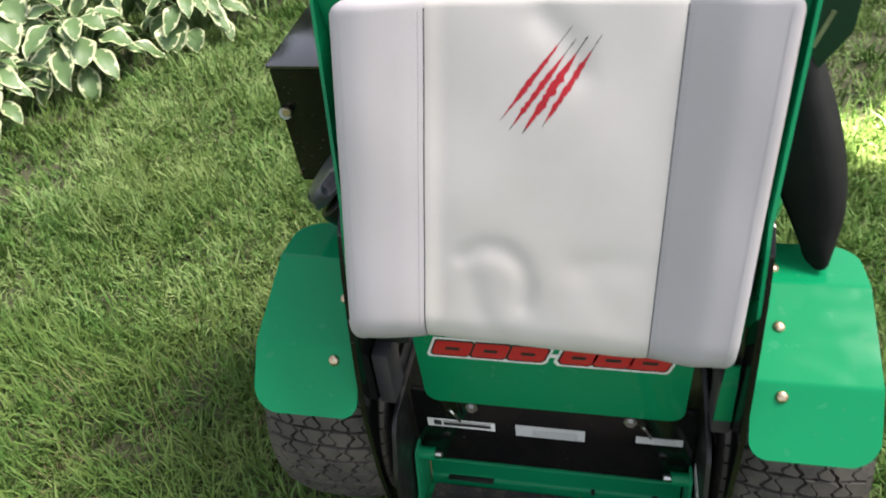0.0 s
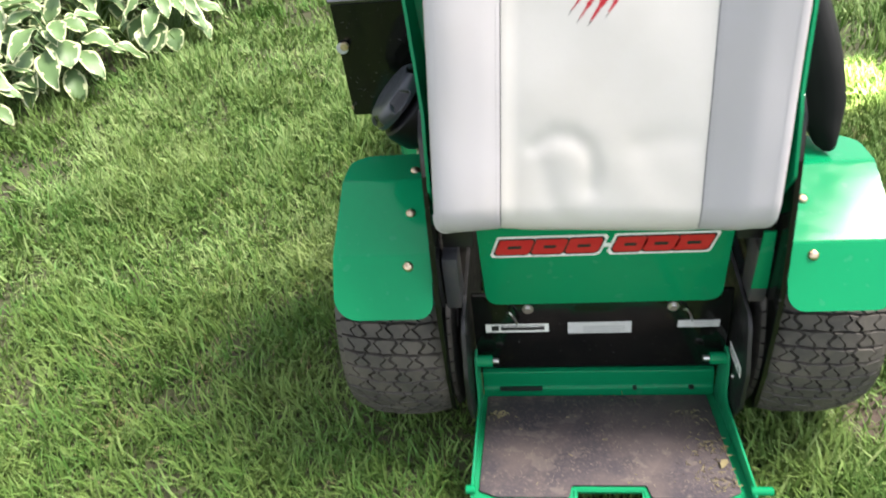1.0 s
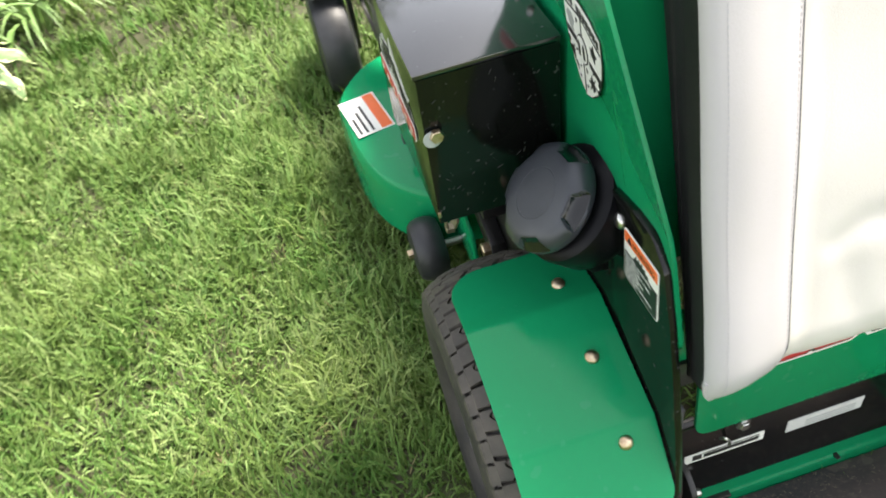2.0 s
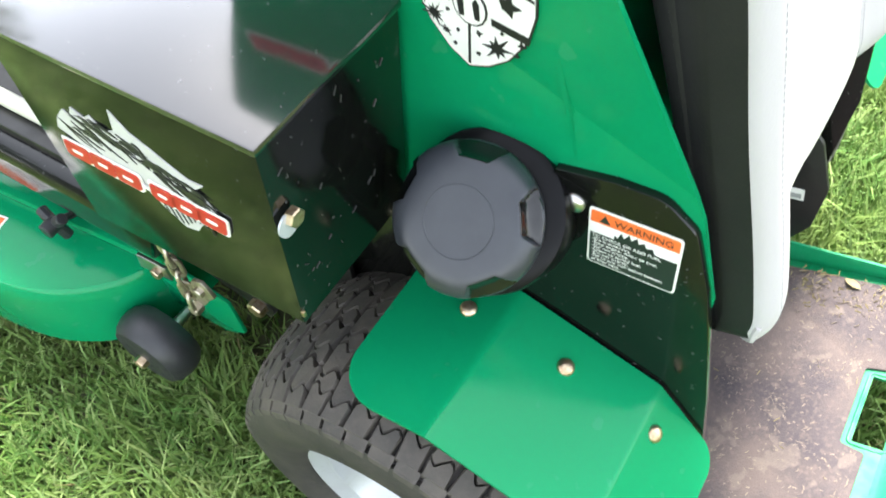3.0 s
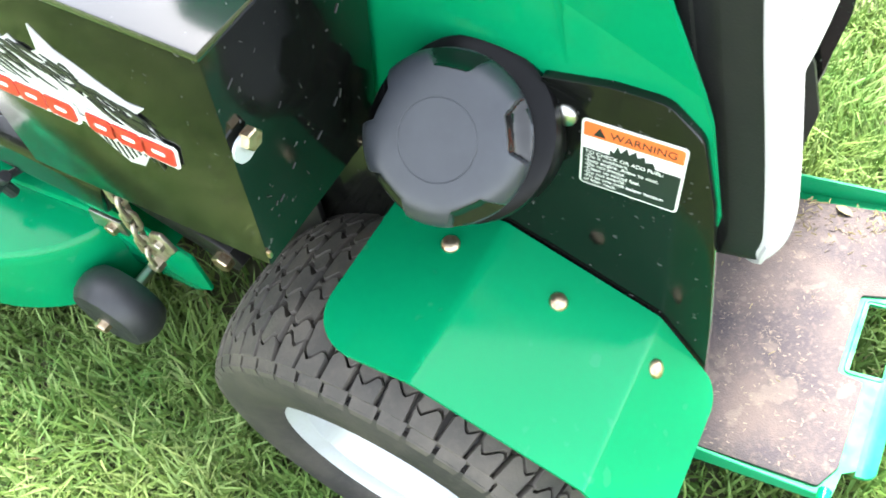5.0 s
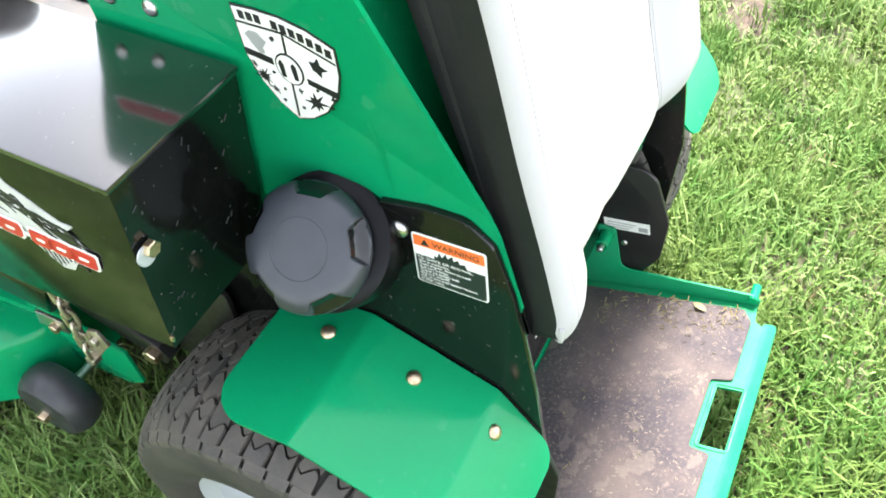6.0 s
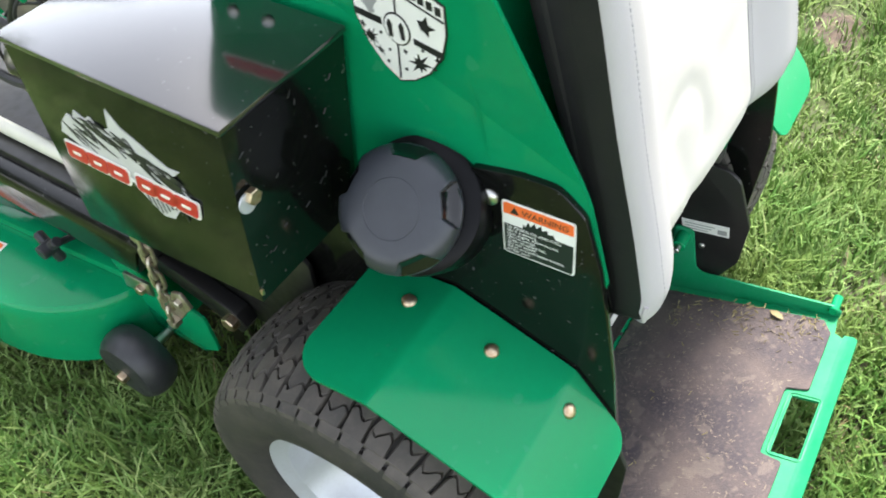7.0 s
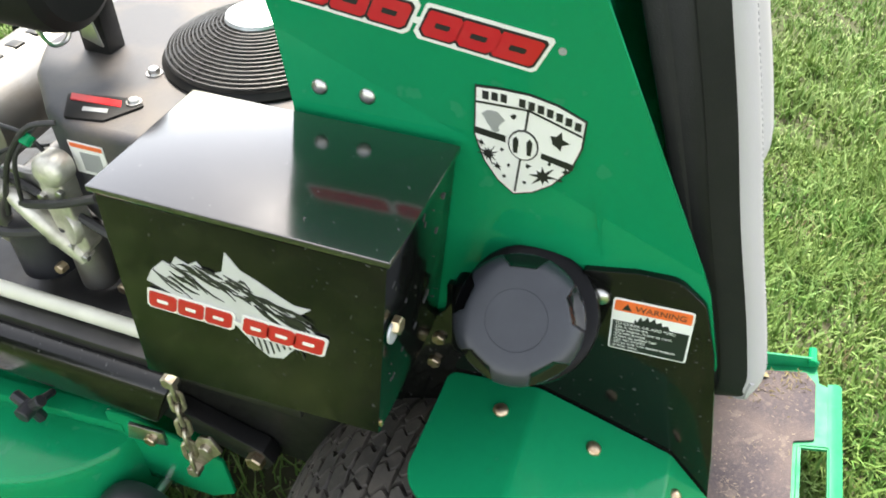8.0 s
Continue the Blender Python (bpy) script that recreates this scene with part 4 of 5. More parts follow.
for k, (p0, p1, w) in enumerate([((-0.057, 0.340), (0.031, 0.451), 0.0062), ((-0.046, 0.328), (0.036, 0.437), 0.0074), ((-0.029, 0.324), (0.050, 0.440), 0.0105), ((-0.004, 0.333), (0.067, 0.442), 0.008)]):
    slash(p0, p1, w, 70 + k)

# ---- foot platform ----
BAR = (0.080, 0.041)
plat = thing_part("foot_platform")
tagged(plat, label="green steel foot platform with a gritty brown mat")
Z0, Z1 = 0.086, 0.0915
bm = prism([(-0.243, 0.03), (0.243, 0.03), (0.243, -0.281), (-0.243, -0.281)], 'z', Z0, Z1)
for s in (-1, 1):
    prism([(s * 0.057, -0.281), (s * 0.243, -0.281), (s * 0.243, -0.302), (s * 0.205, -0.306), (s * 0.196, -0.32), (s * 0.057, -0.32)], 'z', Z0, Z1, bm=bm)
part("floor_plate", bm, GREEN_WORN, plat, smooth=0)
part("rear_lip", strip_sheet([(-0.3195, 0.0920), (-0.328, 0.0925), (-0.340, 0.0955)], -0.203, 0.203, (0.0, 0.0, 0.012, 0.012), 0.006, nu=4), GREEN_WORN, plat)
hole = rounded([(-0.062, -0.276), (0.062, -0.276), (0.062, -0.323), (-0.062, -0.323)], 0.008, 4)
part("hole_edge", tube([(x, y, 0.0918) for x, y in hole], 0.0018, 6, closed=True), GREEN_WORN, plat)
mat_outline = [(-0.233, 0.014), (0.226, 0.014), (0.226, -0.284), (0.200, -0.300), (0.072, -0.300), (0.066, -0.268), (-0.066, -0.268), (-0.072, -0.300), (-0.200, -0.300), (-0.233, -0.284)]
part("grip_mat", prism(rounded(mat_outline, 0.006, 3), 'z', 0.0916, 0.0966, 0.0015), MAT, plat, "dusty brown grit-faced rubber mat", smooth=30)
for s in (-1, 1):
    top = (0.088, 0.136, 0.127) if s > 0 else (0.074, 0.126, 0.122)
    fl = [(0.0, 0.186), (-0.032, 0.186), (-0.055, top[0]), (-0.29, top[1]), (-0.304, top[2]), (-0.304, 0.110), (0.025, 0.006), (0.025, 0.12)]
    part("side_flange", prism(rounded(fl, [0.008, 0.01, 0.02, 0.006, 0.006, 0, 0, 0], 4), 'x', s * 0.243, s * 0.248, 0.0015), GREEN_WORN, plat)
    part("pivot_tube", rod((s * 0.249, -0.018, 0.168), (s * 0.212, -0.018, 0.168), 0.0125), GREEN, plat)
    part("pivot_bolt", rod((s * 0.213, -0.018, 0.168), (s * 0.199, -0.018, 0.168), 0.0062), STEEL, plat)
    part("corner_bolt", rod((s * 0.238, -0.291, 0.128), (s * (0.256 if s < 0 else 0.275), -0.291, 0.128), 0.008), GREEN, plat)
part("cross_bar", strip_sheet([(0.041, BAR[0]), (0.030, BAR[0] - 0.002), (0.024, BAR[1]), (0.018, BAR[1] - 0.004), (0.016, 0.016)], -0.24, 0.24, (0, 0, 0, 0), 0.004, nu=2), GREEN, plat)
for x0, x1 in ((-0.205, -0.115), (0.075, 0.082), (0.19, 0.2)):
    part("bar_slot", block(x0, x1, 0.012, 0.0235, BAR[1] - 0.0025, BAR[1] + 0.0005, 0.0005), INK, plat)
part("back_sheet", block(-0.245, 0.245, 0.046, 0.052, 0.0, 0.26, 0.001), BLACK_SATIN, mower)


def rise(ob):
    """Tilts a platform part up towards the rear."""
    for v in ob.data.vertices:
        v.co.z += -0.0766 + 0.317 * (0.016 - v.co.y)


for ob in plat.children:
    if ob.name.split(".")[0] in ("floor_plate", "rear_lip", "hole_edge", "grip_mat"):
        rise(ob)

# dry clippings, flecks of dirt and a leaf on the mat
rng = random.Random(9)
bm = bmesh.new()
for k in range(1700):
    x, y = rng.uniform(-0.228, 0.222), rng.uniform(-0.295, 0.01)
    if abs(x) < 0.075 and y < -0.262:
        continue
    if math.sin(x * 31 + 2 * math.sin(y * 37)) * math.sin(y * 43 + x * 13) < rng.uniform(-0.9, 0.8):
        continue
    a, ln, wd = rng.uniform(0, 6.3), rng.uniform(0.0014, 0.0065), rng.uniform(0.0006, 0.0022)
    dx, dy = math.cos(a), math.sin(a)
    bm.faces.new([bm.verts.new((x + dx * p * ln - dy * q * wd, y + dy * p * ln + dx * q * wd, 0.0969 + 0.0004 * rng.random())) for p, q in ((-0.5, -0.5), (0.5, -0.4), (0.6, 0.5), (-0.4, 0.5))])
fleck = link("dirt_flecks", bm, DUST)
rise(fleck)
tagged(fleck, label="pale flecks of dried dirt on the platform mat", category="dirt", kind="stuff")
bm = bmesh.new()
for k in range(120):
    x, y = rng.uniform(-0.21, 0.215), rng.uniform(-0.29, -0.05)
    if k < 85:
        x, y = 0.205 - abs(rng.gauss(0, 0.03)), -0.2 + rng.gauss(0, 0.05)
        x, y = min(x, 0.215), max(-0.285, min(-0.06, y))
    a, ln = rng.uniform(0, 6.3), rng.uniform(0.003, 0.011)
    dx, dy = math.cos(a) * ln, math.sin(a) * ln
    z = 0.0968
    vs = [bm.verts.new(p) for p in ((x, y, z), (x + dx, y + dy, z + 0.001), (x + dx * 0.9 - dy * 0.12, y + dy * 0.9 + dx * 0.12, z + 0.0022), (x - dy * 0.1, y + dx * 0.1, z + 0.0015))]
    bm.faces.new(vs)
for k in range(170):
    cx, cy, sp = ((-0.205, -0.062, 0.012), (0.19, -0.064, 0.02), (0.212, -0.16, 0.02), (0.208, -0.26, 0.016))[k % 4]
    x, y = max(-0.228, min(0.222, rng.gauss(cx, sp * 1.3))), max(-0.29, min(-0.05, rng.gauss(cy, sp)))
    a, ln, z = rng.uniform(0, 6.3), rng.uniform(0.004, 0.012), 0.0968 + rng.uniform(0, 0.004)
    dx, dy = math.cos(a) * ln, math.sin(a) * ln
    bm.faces.new([bm.verts.new(p) for p in ((x, y, z), (x + dx, y + dy, z + 0.001), (x + dx * 0.9 - dy * 0.14, y + dy * 0.9 + dx * 0.14, z + 0.002), (x - dy * 0.12, y + dx * 0.12, z + 0.0014))])
clip = link("grass_clippings", bm, DRY)
rise(clip)
tagged(clip, label="dry grass clippings scattered on the platform mat", category="clippings", kind="stuff")
bm = bmesh.new()
leaf_pts = [(0.0, 0.0), (0.008, 0.006), (0.02, 0.007), (0.032, 0.0), (0.02, -0.006), (0.008, -0.005)]
c = bm.verts.new((0.013, 0, 0.004))
vs = [bm.verts.new((a, b, 0.0008 + 0.004 * abs(b) / 0.007)) for a, b in leaf_pts]
for k in range(6):
    bm.faces.new((c, vs[k], vs[(k + 1) % 6]))
lf = link("dead_leaf", bm, DRY)
lf.matrix_basis = pose(0.205, -0.225, 0.0985, -17.6, 0, 0) @ pose(0, 0, 0, 0, 0, 60)
tagged(lf, label="small dry brown leaf on the platform mat", category="leaf")

# ---- black box on the side ----
box = thing_part("side_box")
tagged(box, label="glossy black steel box with a red and white decal")
part("box_body", prism([(0.226, 0.831), (0.506, 0.831), (0.521, 0.582), (0.246, 0.598)], 'x', -0.466, -0.298, 0.0015), BLACK, box)
part("box_lid", block(-0.4695, -0.2985, 0.2215, 0.5105, 0.8345, 0.8415, 0.002), LID, box)
part("lid_gap", block(-0.462, -0.302, 0.229, 0.503, 0.830, 0.8355, 0.0), INK, box)
hexhead((-0.453, 0.2275, 0.753), (0, -1, 0.03), 0.0085, 0.0065, box, washer=0.0)
part("washer", lathe([(0, 0), (0.0108, 0), (0.0108, 0.002), (0, 0.002)], (-0.4585, 0.2285, 0.7485), (0, -1, 0.03), 24), RIM, box)
rng = random.Random(77)
end = Face((0, 0.226, 0.831), (1, 0, 0), (0, -0.086, 1))
marks = bmesh.new()
for k in range(26):
    a, b = rng.uniform(-0.455, -0.31), -rng.uniform(0.01, 0.19)
    d, ln, w = rng.uniform(0.4, 2.4), rng.uniform(0.001, 0.008), rng.uniform(0.0002, 0.0004)
    ca, sa = math.cos(d), math.sin(d)
    end.sheet([(a, b), (a + ln * ca, b + ln * sa), (a + ln * ca - w * sa, b + ln * sa + w * ca), (a - w * sa, b + w * ca)], 0.0003, bm=marks)
tagged(part("scratch_wear", marks, SCRATCH, box, "fine pale scratches in the black paint", smooth=0), kind="stuff")
part("edge_clip", block(-0.4668, -0.463, 0.2410, 0.2450, 0.612, 0.620, 0.001), ZINC, box)
for yy, zz in ((0.249, 0.521), (0.243, 0.565)):
    hexhead((-0.297, yy, zz), (-1, 0, 0), 0.008, 0.008, box, material=ZINC)
logo = Face((-0.4664, 0, 0), (0, -1, 0), (0, 0, 1))
word_shape(logo, -0.483, -0.296, 0.701, 0.723, 0.0015, box, 0.006, 0.0, edge=0.075, inked=False)
pale = [(-0.478, 0.735), (-0.468, 0.752), (-0.452, 0.768), (-0.444, 0.765), (-0.436, 0.778), (-0.424, 0.772), (-0.414, 0.779), (-0.404, 0.766), (-0.388, 0.775), (-0.380, 0.801), (-0.368, 0.783), (-0.352, 0.775), (-0.334, 0.764), (-0.318, 0.756), (-0.302, 0.757), (-0.312, 0.748), (-0.324, 0.745), (-0.306, 0.735), (-0.300, 0.722), (-0.33, 0.69), (-0.34, 0.676), (-0.356, 0.672), (-0.37, 0.684), (-0.382, 0.70), (-0.40, 0.722), (-0.45, 0.724)]
part("decal_shape", logo.sheet(pale, 0.0), SILVER_LABEL, box, smooth=0)
rng = random.Random(31)
streaks = bmesh.new()
for k in range(62):
    q = k / 61
    a0 = -0.466 + 0.150 * q + rng.uniform(-0.006, 0.006)
    b0 = 0.742 + 0.022 * math.sin(math.pi * min(1.0, q * 1.3)) + rng.uniform(-0.012, 0.018) * (1 - 0.5 * q)
    ln, drop, wd = rng.uniform(0.012, 0.036), rng.uniform(0.15, 0.75), rng.uniform(0.0006, 0.0022)
    bow = rng.uniform(-0.004, 0.006)
    top = [(a0 + ln * t, b0 - ln * drop * t + bow * math.sin(math.pi * t) + wd * math.sin(math.pi * t)) for t in (0.0, 0.33, 0.66, 1.0)]
    low = [(a0 + ln * t, b0 - ln * drop * t + bow * math.sin(math.pi * t) - wd * math.sin(math.pi * t)) for t in (0.66, 0.33)]
    logo.sheet(top + low, 0.0006 + 0.00001 * k, bm=streaks)
for k in range(9):
    a0 = -0.372 + 0.0065 * k
    logo.sheet([(a0, 0.699), (a0 + 0.002, 0.699), (a0 + 0.004, 0.686 - 0.008 * math.sin(k * 0.8)), (a0 + 0.0025, 0.684 - 0.008 * math.sin(k * 0.8))], 0.0007, bm=streaks)
tagged(part("decal_shading", streaks, INK, box, smooth=0), kind="stuff")

# ---- fuel tank and cap ----
CAP_N = Vector((-0.72, -0.03, 0.69)).normalized()
CAP_C = Vector((-0.3675, 0.1395, 0.7035))
part("fuel_tank", prism(rounded([(0.225, 0.56), (0.225, 0.672), (0.17, 0.672), (0.13, 0.668), (0.115, 0.65), (0.115, 0.56)], 0.015, 4), 'x', -0.312, -0.28, 0.006, 3), NECK, mower, "black plastic fuel tank")
neck = lathe([(0.050, -0.100), (0.064, -0.092), (0.0705, -0.080), (0.0720, -0.044), (0.0705, -0.038), (0.064, -0.034), (0.0, -0.030)], CAP_C + Vector((0.006, -0.005, 0.003)), CAP_N, 64)
part("filler_neck", neck, NECK, mower, "black filler neck")


def fuel_cap():
    bm = bmesh.new()
    q = Vector((0, 0, 1)).rotation_difference(CAP_N).to_matrix()
    up = (Vector((0, 0, 1)) - CAP_N * CAP_N.z).normalized()
    rt = up.cross(CAP_N)
    # radius and height of each ring on the shoulder, then the same inside a grip notch, and the notch's half width
    prof = [(0.0, 0.0), (0.020, 0.0), (0.0264, -0.0001), (0.0268, -0.0001), (0.0271, -0.0005), (0.0277, -0.0005), (0.0280, -0.0001), (0.034, -0.0003), (0.040, -0.0007), (0.0440, -0.0013),
            (0.0468, -0.0022, 0.0458, -0.0021, 15), (0.0480, -0.0027, 0.0466, -0.0034, 15.5), (0.0497, -0.0036, 0.0471, -0.0070, 16), (0.0520, -0.0052, 0.0480, -0.0110, 17), (0.0545, -0.0076, 0.0498, -0.0142, 18.5), (0.0567, -0.0106, 0.0520, -0.0172, 20), (0.0580, -0.0140, 0.0540, -0.0195, 21), (0.0587, -0.0175, 0.0556, -0.0215, 21.5),
            (0.0590, -0.0215, 0.0575, -0.0235, 21), (0.0588, -0.026), (0.0582, -0.030), (0.0575, -0.033), (0.053, -0.034), (0.0, -0.034)]
    seg = 300
    rings = []
    notched = set()
    for row in prof:
        r, h = row[:2]
        if r == 0:
            rings.append([bm.verts.new(CAP_C + CAP_N * h)])
            continue
        ring = []
        for i in range(seg):
            a = 2 * math.pi * i / seg
            cut = 0.0
            d = (math.degrees(a) + 41) % 72 - 36
            rr, hh = r, h
            if len(row) > 2:
                cut = max(0.0, min(1.0, (row[4] - abs(d)) / 2.5))
                cut = cut * cut * (3 - 2 * cut)
                rr, hh = r + (row[2] + 0.0012 * abs(d) / 18 - r) * cut, h + (row[3] - h) * cut
            ring.append(bm.verts.new(CAP_C + CAP_N * hh * 0.85 + (up * math.cos(a) + rt * math.sin(a)) * rr * 1.115))
            if cut > 0.15:
                notched.add(ring[-1])
        rings.append(ring)
    for a, b in zip(rings, rings[1:]):
        for i in range(seg):
            j = (i + 1) % seg
            if len(a) == 1:
                bm.faces.new((a[0], b[i], b[j]))
            elif len(b) == 1:
                bm.faces.new((a[i], a[j], b[0]))
            else:
                bm.faces.new((a[i], a[j], b[j], b[i]))
    for f in bm.faces:
        if all(w in notched for w in f.verts):
            f.material_index = 1
    return part("fuel_cap", bm, [CAP, GRIP], mower, "dark grey plastic fuel cap with five grip notches", smooth=38)


fuel_cap()

# ---- warning label ----
lab = Face((-0.2974, 0.0155, 0.6632), (0, -1, 0.055), (0, 0.055, 1))
L0, L1, B0, B1 = -0.0400, 0.0400, -0.0365, 0.0365
wl = part("warning_label", lab.sheet(rounded([(L0, B0), (L1, B0), (L1, B1), (L0, B1)], 0.004, 3)), WHITE, mower, "white, orange and black fuel warning label", smooth=0)
part("orange_band", lab.sheet(rounded([(L0 + 0.002, B1 - 0.0165), (L1 - 0.002, B1 - 0.0165), (L1 - 0.002, B1 - 0.002), (L0 + 0.002, B1 - 0.002)], [0, 0, 0.003, 0.003], 3), 0.0006), ORANGE, wl, smooth=0)
part("black_field", lab.sheet(rounded([(L0 + 0.002, B0 + 0.002), (L1 - 0.002, B0 + 0.002), (L1 - 0.002, B1 - 0.031), (L0 + 0.002, B1 - 0.031)], [0.003, 0.003, 0, 0], 3), 0.0006), INK, wl, smooth=0)
part("flame_mark", lab.sheet([(a, B1 - b) for a, b in ((-0.017, 0.0315), (-0.0165, 0.025), (-0.014, 0.028), (-0.011, 0.0195), (-0.0085, 0.0255), (-0.004, 0.018), (-0.002, 0.0245), (0.003, 0.0185), (0.0045, 0.025), (0.0095, 0.0215), (0.011, 0.027), (0.0165, 0.025), (0.019, 0.0315))], 0.0006), INK, wl, smooth=0)
part("triangle_mark", lab.sheet([(L0 + 0.010, B1 - 0.0135), (L0 + 0.019, B1 - 0.0135), (L0 + 0.0145, B1 - 0.005)], 0.0013), INK, wl, smooth=0)
lab.text("lettering", "WARNING", L0 + 0.0225, B1 - 0.0130, 0.0104, 0.0013, INK, wl, 1.0)
for k, line in enumerate(("TO CHECK OR ADD FUEL:", "-Do it outdoors.", "-Stop engine. Allow to cool.", "-Do not smoke.", "-Clean up spilled fuel.", "-Do not overfill.", "-Fill to one inch below bottom", "of filler neck.")):
    lab.text("lettering", line, L0 + 0.004, B1 - 0.0355 - 0.0047 * k, 0.0052, 0.0013, WHITE, wl, 1.0)

# ---- shield sticker and word blocks on the side panel ----
class BentFace(Face):
    """The outer face of the leaning part of the side panel."""

    def at(self, a, b, h=0.0):
        return Vector((-W - 0.0004 - flare(-a, b) - h, -a, b))


class ShieldFace(Face):
    """A flat sticker that bridges the crease."""

    def at(self, a, b, h=0.0):
        z = b + 0.055 * (b - 0.79)
        return Vector((-W - 0.0014 - 0.1 * (z - 0.79) - 0.04 * (0.16 + a) - h, -a, z))


side_left = bpy.data.objects["side_panel"]
upper = BentFace((0, 0, 0), (0, -1, 0), (0, 0, 1))
word_shape(upper, -0.385, -0.160, 0.9615, 0.9865, 0.0, side_left, 0.012, -0.0215)
part("round_mark", upper.sheet([(-0.135 + 0.0035 * math.cos(k * math.pi / 6), 0.960 + 0.0035 * math.sin(k * math.pi / 6)) for k in range(12)]), GREY_INK, side_left, smooth=0)
sideface = ShieldFace((0, 0, 0), (0, -1, 0), (0, 0, 1))
sh = [(-0.208, 0.9015), (-0.185, 0.9035), (-0.160, 0.9035), (-0.135, 0.899), (-0.110, 0.889), (-0.111, 0.862), (-0.118, 0.838), (-0.134, 0.815), (-0.152, 0.801), (-0.170, 0.794), (-0.186, 0.806), (-0.200, 0.826), (-0.209, 0.852)]
cx, cz = -0.160, 0.853
rim_sh = [(cx + (a - cx) * 1.035, cz + (b - cz) * 1.035) for a, b in sh]
shield = part("shield_sticker", sideface.sheet(rim_sh, 0.0), INK, side_left, "black and white shield sticker", smooth=0)
part("shield_ground", sideface.sheet(sh, 0.0006), WHITE, side_left, smooth=0)
for pts in ([(-0.2085, 0.8865), (-0.160, 0.8885), (-0.111, 0.8735), (-0.111, 0.8755), (-0.160, 0.8905), (-0.2085, 0.8885)], [(-0.161, 0.889), (-0.159, 0.889), (-0.168, 0.797), (-0.170, 0.797)], [(-0.209, 0.861), (-0.18, 0.858), (-0.18, 0.851), (-0.209, 0.854)], [(-0.146, 0.848), (-0.115, 0.843), (-0.116, 0.836), (-0.146, 0.842)]):
    part("shield_line", sideface.sheet(pts, 0.0012), INK, side_left, smooth=0)
for k in range(11):
    if k == 3:
        continue
    a, w = -0.2025 + 0.0084 * k, 0.0058
    b = 0.8920 + 0.0006 * k - 0.00018 * k * k
    part("shield_bar", sideface.sheet([(a, b), (a + w, b - 0.0004), (a + w, b + 0.0076), (a, b + 0.008)], 0.0012), INK, side_left, smooth=0)


def burst(a, b, r, n, thin, turn=0.0):
    """A spiky leaf or flower shape."""
    out = []
    for k in range(2 * n):
        q = turn + math.pi * k / n
        rr = r * (0.75 + 0.25 * math.cos(k * 2.3)) if k % 2 == 0 else r * thin
        out.append((a + rr * math.cos(q), b + rr * math.sin(q)))
    return out


def blob(a, b, r, seed, n=11):
    q = random.Random(seed)
    return [(a + r * q.uniform(0.55, 1.15) * math.cos(2 * math.pi * k / n), b + r * q.uniform(0.55, 1.1) * math.sin(2 * math.pi * k / n)) for k in range(n)]


oval = [(-0.163 + 0.0145 * math.cos(k * math.pi / 8), 0.852 + 0.0165 * math.sin(k * math.pi / 8)) for k in range(16)]
part("shield_oval", sideface.sheet(oval, 0.0016), INK, side_left, smooth=0)
part("shield_oval", sideface.sheet([(-0.163 + (a + 0.163) * 0.9, 0.852 + (b - 0.852) * 0.9) for a, b in oval], 0.0020), WHITE, side_left, smooth=0)
for a, b, r, n, thin, ink in ((-0.132, 0.864, 0.0115, 5, 0.45, INK), (-0.196, 0.834, 0.0125, 11, 0.28, INK), (-0.143, 0.822, 0.0155, 8, 0.3, INK), (-0.187, 0.822, 0.006, 7, 0.3, INK), (-0.203, 0.845, 0.005, 6, 0.3, INK), (-0.158, 0.830, 0.004, 4, 0.4, INK), (-0.122, 0.833, 0.005, 4, 0.4, INK), (-0.127, 0.822, 0.0035, 4, 0.4, INK)):
    part("shield_leaf", sideface.sheet(burst(a, b, r, n, thin, 0.3 + 40 * a), 0.0012), ink, side_left, smooth=0)
for k, (a, b, r, m) in enumerate(((-0.192, 0.874, 0.0105, GREY_INK), (-0.173, 0.880, 0.003, INK), (-0.183, 0.842, 0.002, INK), (-0.180, 0.812, 0.002, INK), (-0.176, 0.826, 0.002, INK), (-0.160, 0.810, 0.002, INK), (-0.190, 0.863, 0.004, GREY_INK), (-0.138, 0.838, 0.002, INK))):
    part("shield_spot", sideface.sheet(blob(a, b, r, k), 0.0012), m, side_left, smooth=0)
for a in (-0.170, -0.157):
    part("shield_mark", sideface.sheet([(a - 0.002, 0.843), (a + 0.002, 0.843), (a + 0.0028, 0.857), (a, 0.861), (a - 0.0028, 0.857)], 0.0026), INK, side_left, smooth=0)


# ---- sticker inside the right frame plate ----
inface = Face((0.2515, -0.048, 0.196), (0, -1, 0.2), (0, 0.2, 1))
st = part("sticker", inface.bar(-0.042, 0.042, -0.012, 0.012), WHITE, mower, "white serial sticker on the frame plate", smooth=0)
lines = bmesh.new()
for q in range(3):
    inface.bar(-0.036, 0.005 + 0.006 * q, -0.008 + 0.006 * q, -0.0065 + 0.006 * q, 0.0008, bm=lines)
inface.bar(0.022, 0.038, -0.008, 0.002, 0.0008, bm=lines)
part("print", lines, GREY_INK, st, smooth=0)
dome((0.252, -0.05, 0.15), (-1, 0, 0), 0.006, 0.004, mower, material=STEEL)

